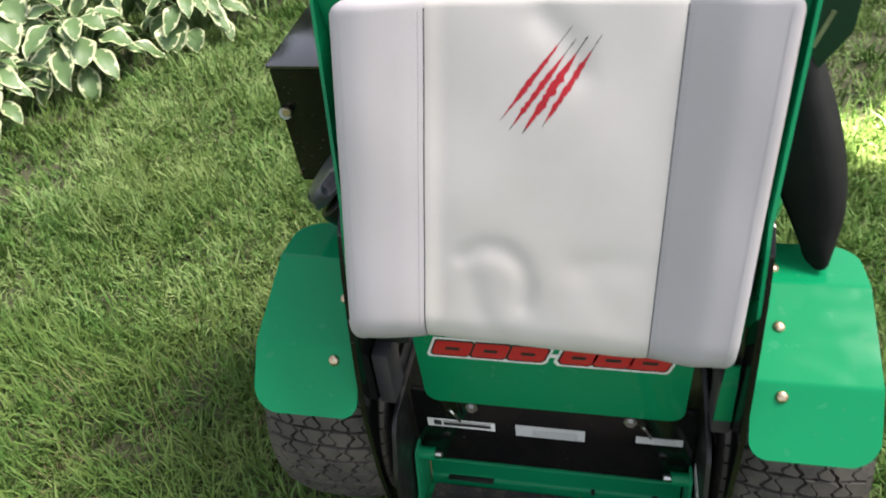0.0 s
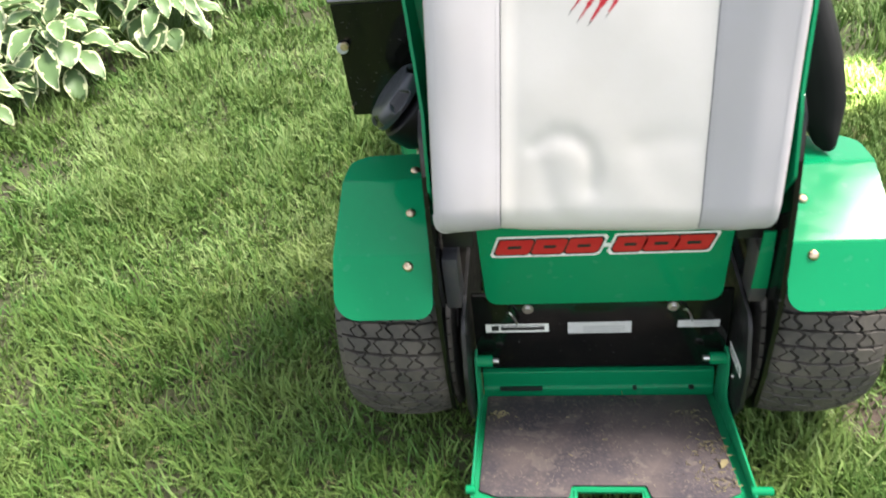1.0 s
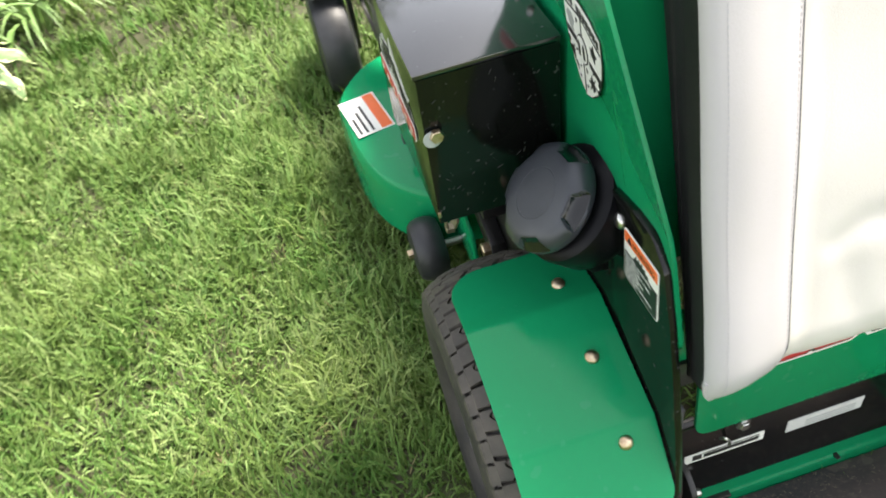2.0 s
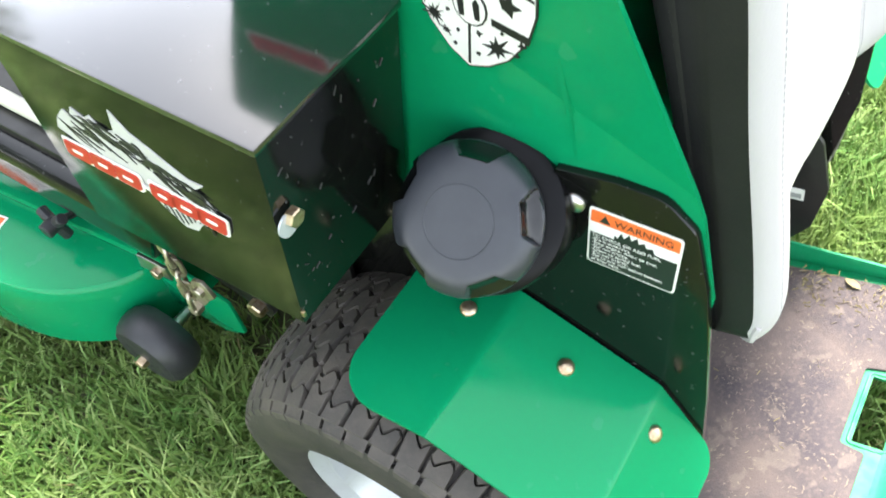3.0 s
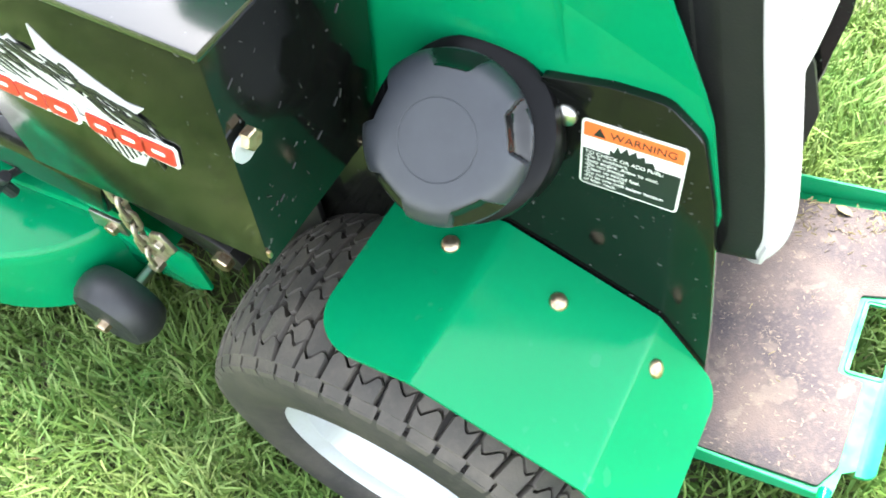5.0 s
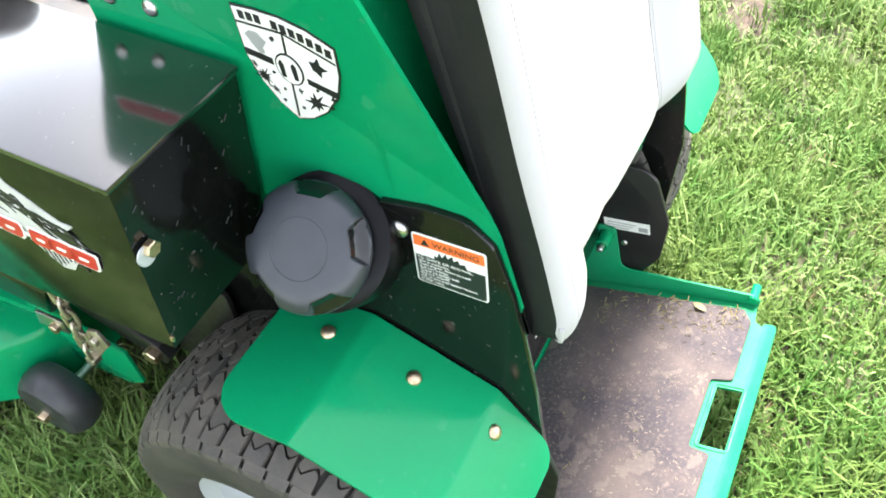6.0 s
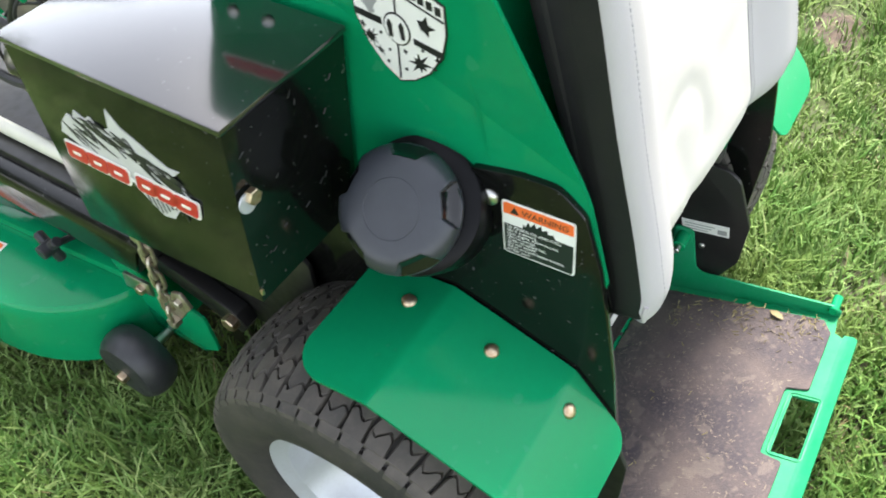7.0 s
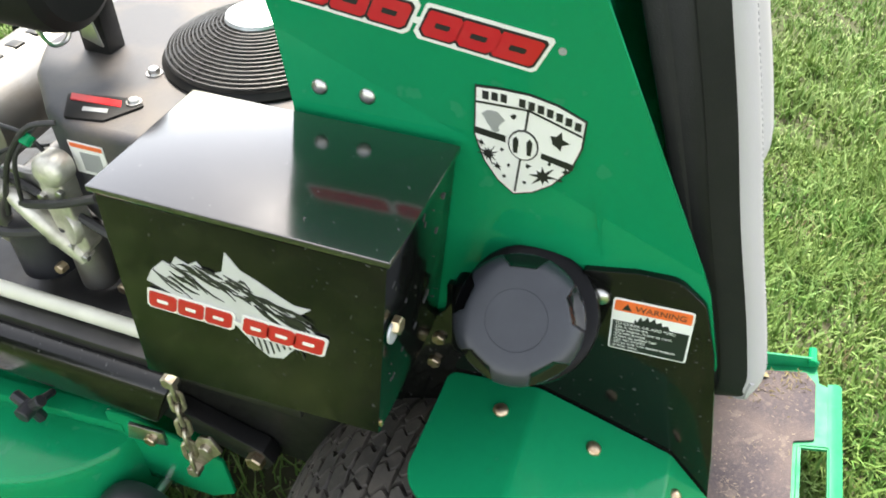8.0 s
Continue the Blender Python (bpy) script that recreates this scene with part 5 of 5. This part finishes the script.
# ---- right-hand black rubber chute and its dark panel ----
bm = bmesh.new()
rows = []
for k in range(25):
    t = k / 24
    z = 0.84 - 0.30 * t
    out = 0.372 + 0.078 * math.sin(min(1.0, t * 1.15) * math.pi / 2) - 0.012 * max(0, t - 0.8) * 5
    back = 0.27 - 0.11 * t
    inn = 0.302 + 0.085 * max(0.0, t - 0.45) / 0.55
    prof = rounded([(inn, back + 0.24), (inn, back + 0.01), (out - 0.02, back - 0.03), (out, back + 0.05), (out, back + 0.24)], [0.01, 0.02, 0.05, 0.03, 0.01], 4)
    rows.append([bm.verts.new((x, y, z + 0.012 * math.sin(x * 90) * (t > 0.97))) for x, y in prof])
for a, b in zip(rows, rows[1:]):
    for i in range(len(a)):
        j = (i + 1) % len(a)
        bm.faces.new((a[i], a[j], b[j], b[i]))
bm.faces.new(rows[0])
bm.faces.new(rows[-1][::-1])
part("discharge_chute", bm, FLAP, mower, "black rubber discharge chute", smooth=50)
CONSOLE = [(0.291, 0.70), (0.36, 0.80), (0.405, 0.872), (0.412, 1.10), (0.291, 1.10)]
DARK_GREEN = mat("dark_green_paint", (0.003, 0.035, 0.018), 0.4, var=0.3, var_scale=8, coat=0.3)
con = part("console_panel", prism(rounded(CONSOLE, [0, 0.01, 0.02, 0.01, 0], 4), 'y', 0.262, 0.268, 0.001), DARK_GREEN, mower, "dark green console panel with a slot")
part("slot", prism([(0.353, 0.852), (0.359, 0.850), (0.377, 0.905), (0.371, 0.907)], 'y', 0.2605, 0.2625), STEEL, con)
part("control_handle", rod((0.25, 0.10, 1.045), (0.31, 0.12, 1.05), 0.018), PLASTIC, mower)

# ---- engine deck and frame ----
CREAM = mat("cream_rod_paint", (0.6, 0.6, 0.5), 0.3, var=0.3, var_scale=20)
part("engine_deck", block(-0.33, 0.33, 0.42, 1.28, 0.415, 0.428, 0.002), BLACK_SATIN, mower)
for s in (-1, 1):
    bm = prism(rounded([(s * 0.346, 0.338), (s * 0.404, 0.338), (s * 0.404, 0.437), (s * 0.346, 0.437)], [0.008, 0.028, 0.03, 0.02], 7), 'y', 0.604, 1.5, 0.0)
    for v in bm.verts:
        if v.co.y < 0.7:
            v.co.y += 0.45 * (0.387 - v.co.z)
    part("frame_rail", bm, BLACK, mower, "glossy black steel frame tube")
    part("upper_rail", block(s * 0.335, s * 0.375, 0.40, 1.3, 0.428, 0.452, 0.003), BLACK_SATIN, mower)
# ink-black sheet paints the shaded inside of the tube's open end
bm = block(-0.398, -0.352, 0.6030, 0.6036, 0.346, 0.428, 0.0)
for v in bm.verts:
    v.co.y += 0.45 * (0.387 - v.co.z)
part("rail_socket", bm, INK, mower)
part("pale_rod", rod((-0.341, 0.47, 0.4635), (-0.341, 1.25, 0.4635), 0.0115), CREAM, mower, "pale grey metal rod along the frame")
part("inner_wall", block(-0.30, 0.30, 0.40, 0.405, 0.20, 0.70, 0.001), BLACK_SATIN, mower)
part("frame_side", prism(rounded([(0.34, 0.21), (0.60, 0.23), (0.72, 0.33), (0.72, 0.45), (0.34, 0.45)], 0.015, 3), 'x', -0.316, -0.308, 0.001), BLACK_SATIN, mower)
# swing arm with its bolt
part("swing_arm", prism([(0.70, 0.325), (0.70, 0.285), (0.50, 0.215), (0.485, 0.24), (0.50, 0.262)], 'x', -0.348, -0.318, 0.004), BLACK_SATIN, mower)
part("arm_pin", rod((-0.318, 0.514, 0.240), (-0.349, 0.514, 0.240), 0.014, 20), BLACK_SATIN, mower)
hexhead((-0.349, 0.510, 0.246), (-1, 0, 0), 0.0145, 0.014, mower)
# lifting chain
top, end = Vector((-0.397, 0.571, 0.455)), Vector((-0.404, 0.577, 0.268))
chain = thing_part("lift_chain")
tagged(chain, label="rusty zinc-plated steel lift chain")
n = 7
for k in range(n):
    c = top.lerp(end, (k + 0.5) / n)
    turn = Matrix.Rotation(radians(35 + 90 * (k % 2)), 3, 'Z')
    loop = []
    for q in range(14):
        a = 2 * math.pi * q / 14
        lx, lz = 0.0078 * math.cos(a), 0.0105 * math.sin(a) + (0.009 if math.sin(a) > 0 else -0.009)
        loop.append(c + turn @ Vector((lx, 0, lz)))
    part("chain_link", tube(loop, 0.0034, 8, closed=True), CHAIN, chain)
hexhead(top + Vector((0.004, 0, 0.006)), (-1, 0, 0), 0.0105, 0.014, mower, material=CHAIN)
hexhead(end + Vector((0.006, 0, -0.006)), (-1, 0, 0), 0.0105, 0.014, mower, material=CHAIN)
part("hanger_plate", prism(rounded([(0.526, 0.318), (0.540, 0.346), (0.560, 0.338), (0.580, 0.300), (0.588, 0.270), (0.566, 0.266), (0.545, 0.296)], 0.004, 3), 'x', -0.398, -0.392, 0.001), CHAIN, mower)
hexhead((-0.398, 0.549, 0.322), (-1, 0, 0), 0.0085, 0.008, mower, material=CHAIN)
part("hanger_tab", prism([(0.63, 0.275), (0.70, 0.262), (0.69, 0.300), (0.63, 0.305)], 'x', -0.392, -0.386, 0.001), STEEL, mower)
hexhead((-0.392, 0.652, 0.284), (-1, 0, 0), 0.0095, 0.009, mower)
# black knob on the deck cover
kn = bmesh.new()
for k in range(3):
    a = radians(k * 120 + 20)
    rod((-0.405, 0.862, 0.278), (-0.405 + 0.005, 0.862 + 0.032 * math.cos(a), 0.278 + 0.032 * math.sin(a)), 0.0095, 10, kn)
rod((-0.40, 0.862, 0.278), (-0.425, 0.862, 0.278), 0.013, 14, kn)
rod((-0.405, 0.862, 0.278), (-0.36, 0.862, 0.262), 0.006, 8, kn)
part("cover_knob", kn, PLASTIC, mower, "black plastic star knob")

# ---- cutting deck ----
deck = thing_part("cutting_deck")
tagged(deck, label="glossy green steel cutting deck")
left = smooth_line([(-0.338, 0.712, 0), (-0.405, 0.732, 0), (-0.468, 0.792, 0), (-0.510, 0.872, 0), (-0.530, 0.975, 0), (-0.532, 1.08, 0), (-0.528, 1.17, 0), (-0.46, 1.27, 0), (-0.36, 1.33, 0)], 5)
outline = [(p.x, p.y) for p in left] + [(-p.x, p.y) for p in left[::-1]]
bm = bmesh.new()
cx, cy = 0.0, 1.02
levels = [(0.985, 0.075), (1.0, 0.072), (1.0, 0.085), (0.998, 0.19), (0.992, 0.207), (0.978, 0.216), (0.90, 0.222), (0.60, 0.23)]
rings = []
for k, z in levels:
    rings.append([bm.verts.new((x * k if abs(x) > 0.01 else x, cy + (y - cy) * k, z)) for x, y in outline])
for a, b in zip(rings, rings[1:]):
    for i in range(len(a)):
        j = (i + 1) % len(a)
        bm.faces.new((a[i], a[j], b[j], b[i]))
bm.faces.new(rings[-1])
part("deck_shell", bm, GREEN, deck, smooth=35)
part("rear_skirt", prism(rounded([(0.555, 0.150), (0.60, 0.118), (0.76, 0.108), (0.76, 0.270), (0.70, 0.275), (0.56, 0.235)], 0.008, 3), 'x', -0.368, -0.362, 0.001), GREEN, deck)
part("deck_rail", prism([(-0.34, 0.735), (-0.37, 0.735), (-0.40, 1.12), (-0.37, 1.12)], 'z', 0.226, 0.246, 0.002), GREEN, deck)
part("belt_cover", prism(rounded([(-0.32, 0.80), (0.32, 0.80), (0.30, 1.22), (-0.30, 1.22)], 0.06, 5), 'z', 0.22, 0.27, 0.01), PLASTIC, deck)
dface = Face((-0.478, 1.06, 0.2240), (1, 0.15, 0.02), (-0.15, 1, 0))
dl = part("deck_label", dface.bar(-0.042, 0.048, -0.075, 0.078), WHITE, deck, "white and orange safety label on the deck", smooth=0)
part("orange_band", dface.bar(0.018, 0.044, -0.071, 0.074, 0.0006), ORANGE, dl, smooth=0)
for k in range(3):
    part("print", dface.bar(-0.034 + 0.015 * k, -0.028 + 0.015 * k, -0.066, 0.0 + 0.02 * k, 0.0006), INK, dl, smooth=0)

# anti-scalp roller
roller = thing_part("scalp_roller")
prof = [(0.012, -0.034), (0.045, -0.034), (0.058, -0.031), (0.066, -0.021), (0.070, -0.007), (0.070, 0.007), (0.066, 0.021), (0.058, 0.031), (0.045, 0.034), (0.012, 0.034)]
part("roller", lathe(prof, (-0.440, 0.690, 0.112), (1, 0, 0), 36), PLASTIC, roller, "smooth black anti-scalp roller")
part("axle", rod((-0.36, 0.690, 0.112), (-0.474, 0.690, 0.112), 0.009), STEEL, roller)
hexhead((-0.474, 0.690, 0.112), (-1, 0, 0), 0.0115, 0.012, roller)

# front caster wheels
for s in (-1, 1):
    cw = thing_part("caster_wheel")
    prof = [(0.07, 0.045), (0.09, 0.050), (0.12, 0.052), (0.14, 0.045), (0.150, 0.028), (0.153, 0.0), (0.150, -0.028), (0.14, -0.045), (0.12, -0.052), (0.09, -0.050), (0.07, -0.045), (0.07, 0.045)]
    cc = (s * 0.475, 1.62, 0.112)
    part("tyre", lathe(prof, cc, (1, 0, 0), 40), PLASTIC, cw, "smooth black caster tyre")
    part("rim", lathe([(0.0, 0.03), (0.02, 0.034), (0.055, 0.022), (0.073, 0.042), (0.073, -0.042), (0.045, -0.022), (0.02, -0.034), (0, -0.03)], cc, (1, 0, 0), 30), RIM, cw)
    part("fork", prism(rounded([(1.59, 0.08), (1.65, 0.08), (1.64, 0.30), (1.56, 0.30)], 0.01, 3), 'x', s * 0.404, s * 0.416, 0.002), BLACK_SATIN, cw)
    part("fork_top", block(s * 0.404, s * 0.54, 1.56, 1.64, 0.285, 0.302, 0.004), BLACK_SATIN, cw)
part("front_beam", block(-0.45, 0.45, 1.42, 1.50, 0.34, 0.40, 0.006), GREEN, mower)

# ---- engine ----
eng = thing_part("engine")
tagged(eng, label="black-shrouded petrol engine with a round wire intake screen")
shroud = rounded([(-0.264, 0.44), (-0.264, 0.745), (-0.236, 0.80), (-0.165, 0.875), (-0.10, 0.915), (0.16, 0.905), (0.22, 0.80), (0.22, 0.44)], 0.035, 5)
part("shroud", prism(shroud, 'z', 0.56, 0.722, 0.014, 4), SHROUD, eng, "dusty dark grey plastic engine shroud", smooth=50)
part("crankcase", prism(rounded([(-0.20, 0.48), (-0.20, 0.80), (-0.10, 0.86), (0.18, 0.86), (0.2, 0.48)], 0.03, 4), 'z', 0.428, 0.57, 0.01), ALU, eng)
sc = Vector((-0.020, 0.606, 0.722))
part("screen_base", lathe([(0.0, 0.0), (0.134, 0.0), (0.136, 0.005), (0.130, 0.012), (0.0, 0.014)], sc, (0, 0, 1), 48), FLAP, eng)
def screen_z(r):
    """The low dome of the wire screen."""
    return 0.016 + 0.044 * max(0.0, 1 - (r / 0.130) ** 1.7)


for k in range(16):
    r = 0.127 - 0.0056 * k
    ring = [sc + Vector((r * math.cos(2 * math.pi * q / 56), r * math.sin(2 * math.pi * q / 56), screen_z(r))) for q in range(56)]
    part("screen_ring", tube(ring, 0.0016, 6, closed=True), BLACK_SATIN, eng)
for k in range(24):
    a = 2 * math.pi * k / 24
    pts = [sc + Vector((r * math.cos(a), r * math.sin(a), screen_z(r) - 0.002)) for r in (0.127, 0.112, 0.1, 0.085, 0.065, 0.04)]
    part("screen_rib", tube(pts, 0.0013, 5), BLACK_SATIN, eng)
part("screen_cap", lathe([(0.0, 0.064), (0.030, 0.063), (0.042, 0.059), (0.044, 0.054), (0.0, 0.052)], sc, (0, 0, 1), 36), RIM, eng, "pale metal cap of the screen")
hexhead((-0.122, 0.713, 0.722), (0, 0, 1), 0.008, 0.009, eng, material=STEEL, washer=0.011)
badge = part("engine_badge", prism(rounded([(-0.252, 0.755), (-0.203, 0.787), (-0.187, 0.697), (-0.196, 0.675), (-0.243, 0.703)], 0.006, 3), 'z', 0.7205, 0.7255, 0.0012), FLAP, eng, "black badge with a red bar and grey bars")
part("red_bar", prism([(-0.204, 0.780), (-0.198, 0.708), (-0.211, 0.700), (-0.217, 0.772)], 'z', 0.7250, 0.7262), RED, badge, smooth=0)
part("grey_bar", prism([(-0.226, 0.745), (-0.220, 0.712), (-0.228, 0.708), (-0.234, 0.741)], 'z', 0.7250, 0.7262), GREY_INK, badge, smooth=0)
hexhead((-0.196, 0.691, 0.7255), (0, 0, 1), 0.0075, 0.006, eng, material=STEEL, washer=0.010)
ef = Face((-0.2645, 0.722, 0.676), (0, -1, 0), (0, 0, 1))
el = part("engine_label", ef.bar(-0.026, 0.026, -0.024, 0.024), WHITE, eng, smooth=0)
part("orange_band", ef.bar(-0.024, 0.024, 0.016, 0.022, 0.0006), ORANGE, el, smooth=0)
part("print", ef.bar(-0.012, 0.018, -0.019, 0.010, 0.0006), GREY_INK, el, smooth=0)
# air cleaner, its bracket and clip
part("air_cleaner", lathe([(0.0, 0.0), (0.062, 0.0), (0.076, 0.010), (0.080, 0.03), (0.080, 0.28), (0.074, 0.295), (0.0, 0.30)], (-0.155, 0.76, 0.872), (0.0, 1, 0), 40), FLAP, eng, "black round air cleaner canister")
part("cleaner_post", block(-0.10, -0.065, 0.80, 0.845, 0.715, 0.90, 0.004), BLACK_SATIN, eng)
part("wing_clip", tube(smooth_line([(-0.17, 0.845, 0.80), (-0.165, 0.83, 0.765), (-0.145, 0.82, 0.765), (-0.135, 0.815, 0.79)]), 0.003, 6), STEEL, eng)
part("wing_tab", prism([(0.0, 0.0), (0.03, 0.01), (0.026, 0.05), (0.008, 0.042)], 'x', 0.0, 0.004, 0.001), STEEL, eng).location = (-0.12, 0.79, 0.745)
# silencer
part("silencer", lathe([(0.0, 0.0), (0.05, 0.002), (0.068, 0.012), (0.072, 0.03), (0.072, 0.37), (0.066, 0.388), (0.0, 0.39)], (-0.20, 1.03, 0.60), (1, 0.06, 0.0), 40), ALU, eng, "silver cylindrical silencer with dark marks")
for k in range(5):
    a = radians(100 + 9 * (k % 2))
    part("dark_mark", block(-0.15 + 0.045 * k, -0.13 + 0.045 * k, 1.02, 1.042, 0.6690, 0.6735, 0.0005), INK, eng)
# carburettor, pipes and hoses
part("carburettor", rod((-0.285, 0.845, 0.60), (-0.19, 0.845, 0.60), 0.028, 20), ALU, eng)
part("carburettor_bowl", lathe([(0.0, 0.0), (0.018, 0.0), (0.026, 0.01), (0.028, 0.05), (0.0, 0.055)], (-0.265, 0.815, 0.515), (0, 0, 1), 20), ALU, eng)
part("carburettor_flange", block(-0.28, -0.265, 0.79, 0.87, 0.57, 0.64, 0.006), ALU, eng)
part("intake_elbow", tube(smooth_line([(-0.25, 0.88, 0.60), (-0.28, 0.905, 0.57), (-0.285, 0.90, 0.53), (-0.27, 0.85, 0.49)]), 0.017, 12), ALU, eng)
part("starter", rod((-0.27, 0.775, 0.455), (-0.27, 0.775, 0.555), 0.026, 20), ALU, eng)
part("fuel_hose", tube(smooth_line([(-0.31, 0.96, 0.62), (-0.30, 0.88, 0.655), (-0.285, 0.80, 0.61), (-0.29, 0.70, 0.575), (-0.30, 0.60, 0.56)]), 0.0065, 8), HOSE, eng)
part("fuel_hose", tube(smooth_line([(-0.30, 1.0, 0.57), (-0.315, 0.93, 0.56), (-0.31, 0.86, 0.55), (-0.29, 0.77, 0.57)]), 0.0075, 8), HOSE, eng)
part("wire", tube(smooth_line([(-0.27, 0.98, 0.66), (-0.275, 0.9, 0.70), (-0.26, 0.83, 0.69), (-0.255, 0.79, 0.64)]), 0.003, 6), HOSE, eng)
part("wire", tube(smooth_line([(-0.28, 0.95, 0.53), (-0.30, 0.90, 0.60), (-0.275, 0.86, 0.66), (-0.25, 0.80, 0.67)]), 0.0025, 6), HOSE, eng)
part("fuel_filter", rod((-0.296, 0.875, 0.655), (-0.292, 0.850, 0.640), 0.007, 14), GREEN, eng)
for k, (y, z) in enumerate(((0.80, 0.50), (0.87, 0.47), (0.72, 0.47))):
    hexhead((-0.30 + 0.01 * k, y, z), (-1, 0, 0), 0.008, 0.012, eng, material=ZINC)
# cast manifold, its round cover, pipe and cables beside the shroud
CAST = mat("pale_casting", (0.66, 0.64, 0.57), 0.4, metal=0.75, var=0.6, var_scale=35, tint=(0.3, 0.28, 0.22), bump=0.35, bump_scale=220, rough_var=0.2)
bm = prism(rounded([(0.748, 0.655), (0.786, 0.662), (0.792, 0.60), (0.782, 0.545), (0.762, 0.520), (0.742, 0.545), (0.750, 0.60)], 0.012, 4), 'x', -0.298, -0.268, 0.005, 3)
part("intake_manifold", bm, CAST, eng, "pale cast aluminium manifold")
part("manifold_cover", lathe([(0.0, 0.012), (0.012, 0.012), (0.019, 0.008), (0.023, 0.002), (0.023, -0.02), (0.0, -0.02)], (-0.296, 0.760, 0.671), (-1, -0.15, 0.2), 24), CAST, eng)
part("manifold_flange", lathe([(0.0, 0.006), (0.026, 0.006), (0.028, 0.003), (0.028, -0.006), (0.0, -0.006)], (-0.292, 0.772, 0.575), (-1, 0.3, 0.1), 24), CAST, eng)
part("drain_pipe", tube(smooth_line([(-0.290, 0.850, 0.612), (-0.298, 0.815, 0.588), (-0.296, 0.785, 0.552), (-0.290, 0.760, 0.520)]), 0.014, 12), CAST, eng)
for y, z in ((0.752, 0.640), (0.784, 0.628), (0.770, 0.545), (0.752, 0.530)):
    hexhead((-0.298, y, z), (-1, 0, 0), 0.006, 0.007, eng, material=STEEL)
part("fuel_hose", tube(smooth_line([(-0.300, 0.83, 0.604), (-0.306, 0.80, 0.614), (-0.308, 0.75, 0.630), (-0.300, 0.695, 0.648)]), 0.0062, 8), HOSE, eng)
part("cable", tube(smooth_line([(-0.275, 0.745, 0.732), (-0.290, 0.775, 0.728), (-0.300, 0.812, 0.685), (-0.303, 0.840, 0.630), (-0.300, 0.862, 0.575)]), 0.0038, 8), HOSE, eng)
part("cable", tube(smooth_line([(-0.272, 0.775, 0.725), (-0.300, 0.800, 0.690), (-0.304, 0.815, 0.640), (-0.302, 0.825, 0.600)]), 0.003, 8), HOSE, eng)
part("cable_clip", rod((-0.296, 0.786, 0.704), (-0.284, 0.782, 0.712), 0.008, 14), GREEN, eng)
part("starter_motor", lathe([(0.0, 0.0), (0.036, 0.0), (0.042, 0.006), (0.042, 0.085), (0.034, 0.094), (0.0, 0.096)], (-0.262, 0.868, 0.448), (0, 0, 1), 28), PLASTIC, eng, "black starter motor")
part("frame_bracket", block(-0.305, -0.285, 0.56, 0.70, 0.452, 0.53, 0.004), BLACK_SATIN, mower)


# ---- tall unseen shrubs added beyond the hosta bed to darken the lid's reflection ----
def shrub(x, y, tall, wide, seed):
    rng = np.random.default_rng(seed)
    z0 = ground_z(x, y)
    h = thing("shrub", "tall dark green leafy shrub, unseen, added to darken reflections", "shrub", (x, y, z0), "shrubs of the border")
    limbs = bmesh.new()
    tips = []
    for k in range(9):
        a = k * 2.4
        r = wide * (0.15 + 0.3 * rng.random())
        tip = Vector((r * math.cos(a), r * math.sin(a), tall * (0.45 + 0.5 * rng.random())))
        tube(smooth_line([(0.05 * math.cos(a), 0.05 * math.sin(a), -0.05), (tip.x * 0.35, tip.y * 0.35, tip.z * 0.45), tuple(tip)]), 0.03, 6, limbs)
        tips.append(tip)
    part("limbs", limbs, BARK, h)
    n = 5200
    c = rng.integers(0, len(tips), n)
    t = np.array([tuple(p) for p in tips])
    p = t[c] * rng.uniform(0.25, 1.0, (n, 1)) + rng.normal(0, 0.2, (n, 3)) * np.array([wide * 0.55, wide * 0.55, tall * 0.28])
    p[:, 2] = np.abs(p[:, 2] - 0.05) + 0.05
    d1 = rng.normal(0, 1, (n, 3))
    d1 /= np.linalg.norm(d1, axis=1, keepdims=True)
    d2 = np.cross(d1, rng.normal(0, 1, (n, 3)))
    d2 /= np.linalg.norm(d2, axis=1, keepdims=True)
    s = rng.uniform(0.05, 0.1, (n, 1))
    v = np.stack([p - d1 * s, p - d2 * s * 0.5, p + d1 * s, p + d2 * s * 0.5], 1).reshape(-1, 3)
    me = bpy.data.meshes.new("foliage")
    me.from_pydata(v.tolist(), [], (np.arange(n)[:, None] * 4 + np.arange(4)).tolist())
    me.materials.append(LEAF)
    ob = new("foliage", me)
    ob.parent = h


for k, (sx, sy, st, sw) in enumerate([(0.3, 7.2, 4.6, 2.0), (-1.0, 6.8, 5.0, 2.1), (-2.3, 6.3, 4.6, 2.0), (-3.5, 5.6, 4.8, 2.0), (-4.5, 4.6, 4.4, 1.9)]):
    shrub(sx, sy, st, sw, 300 + k)
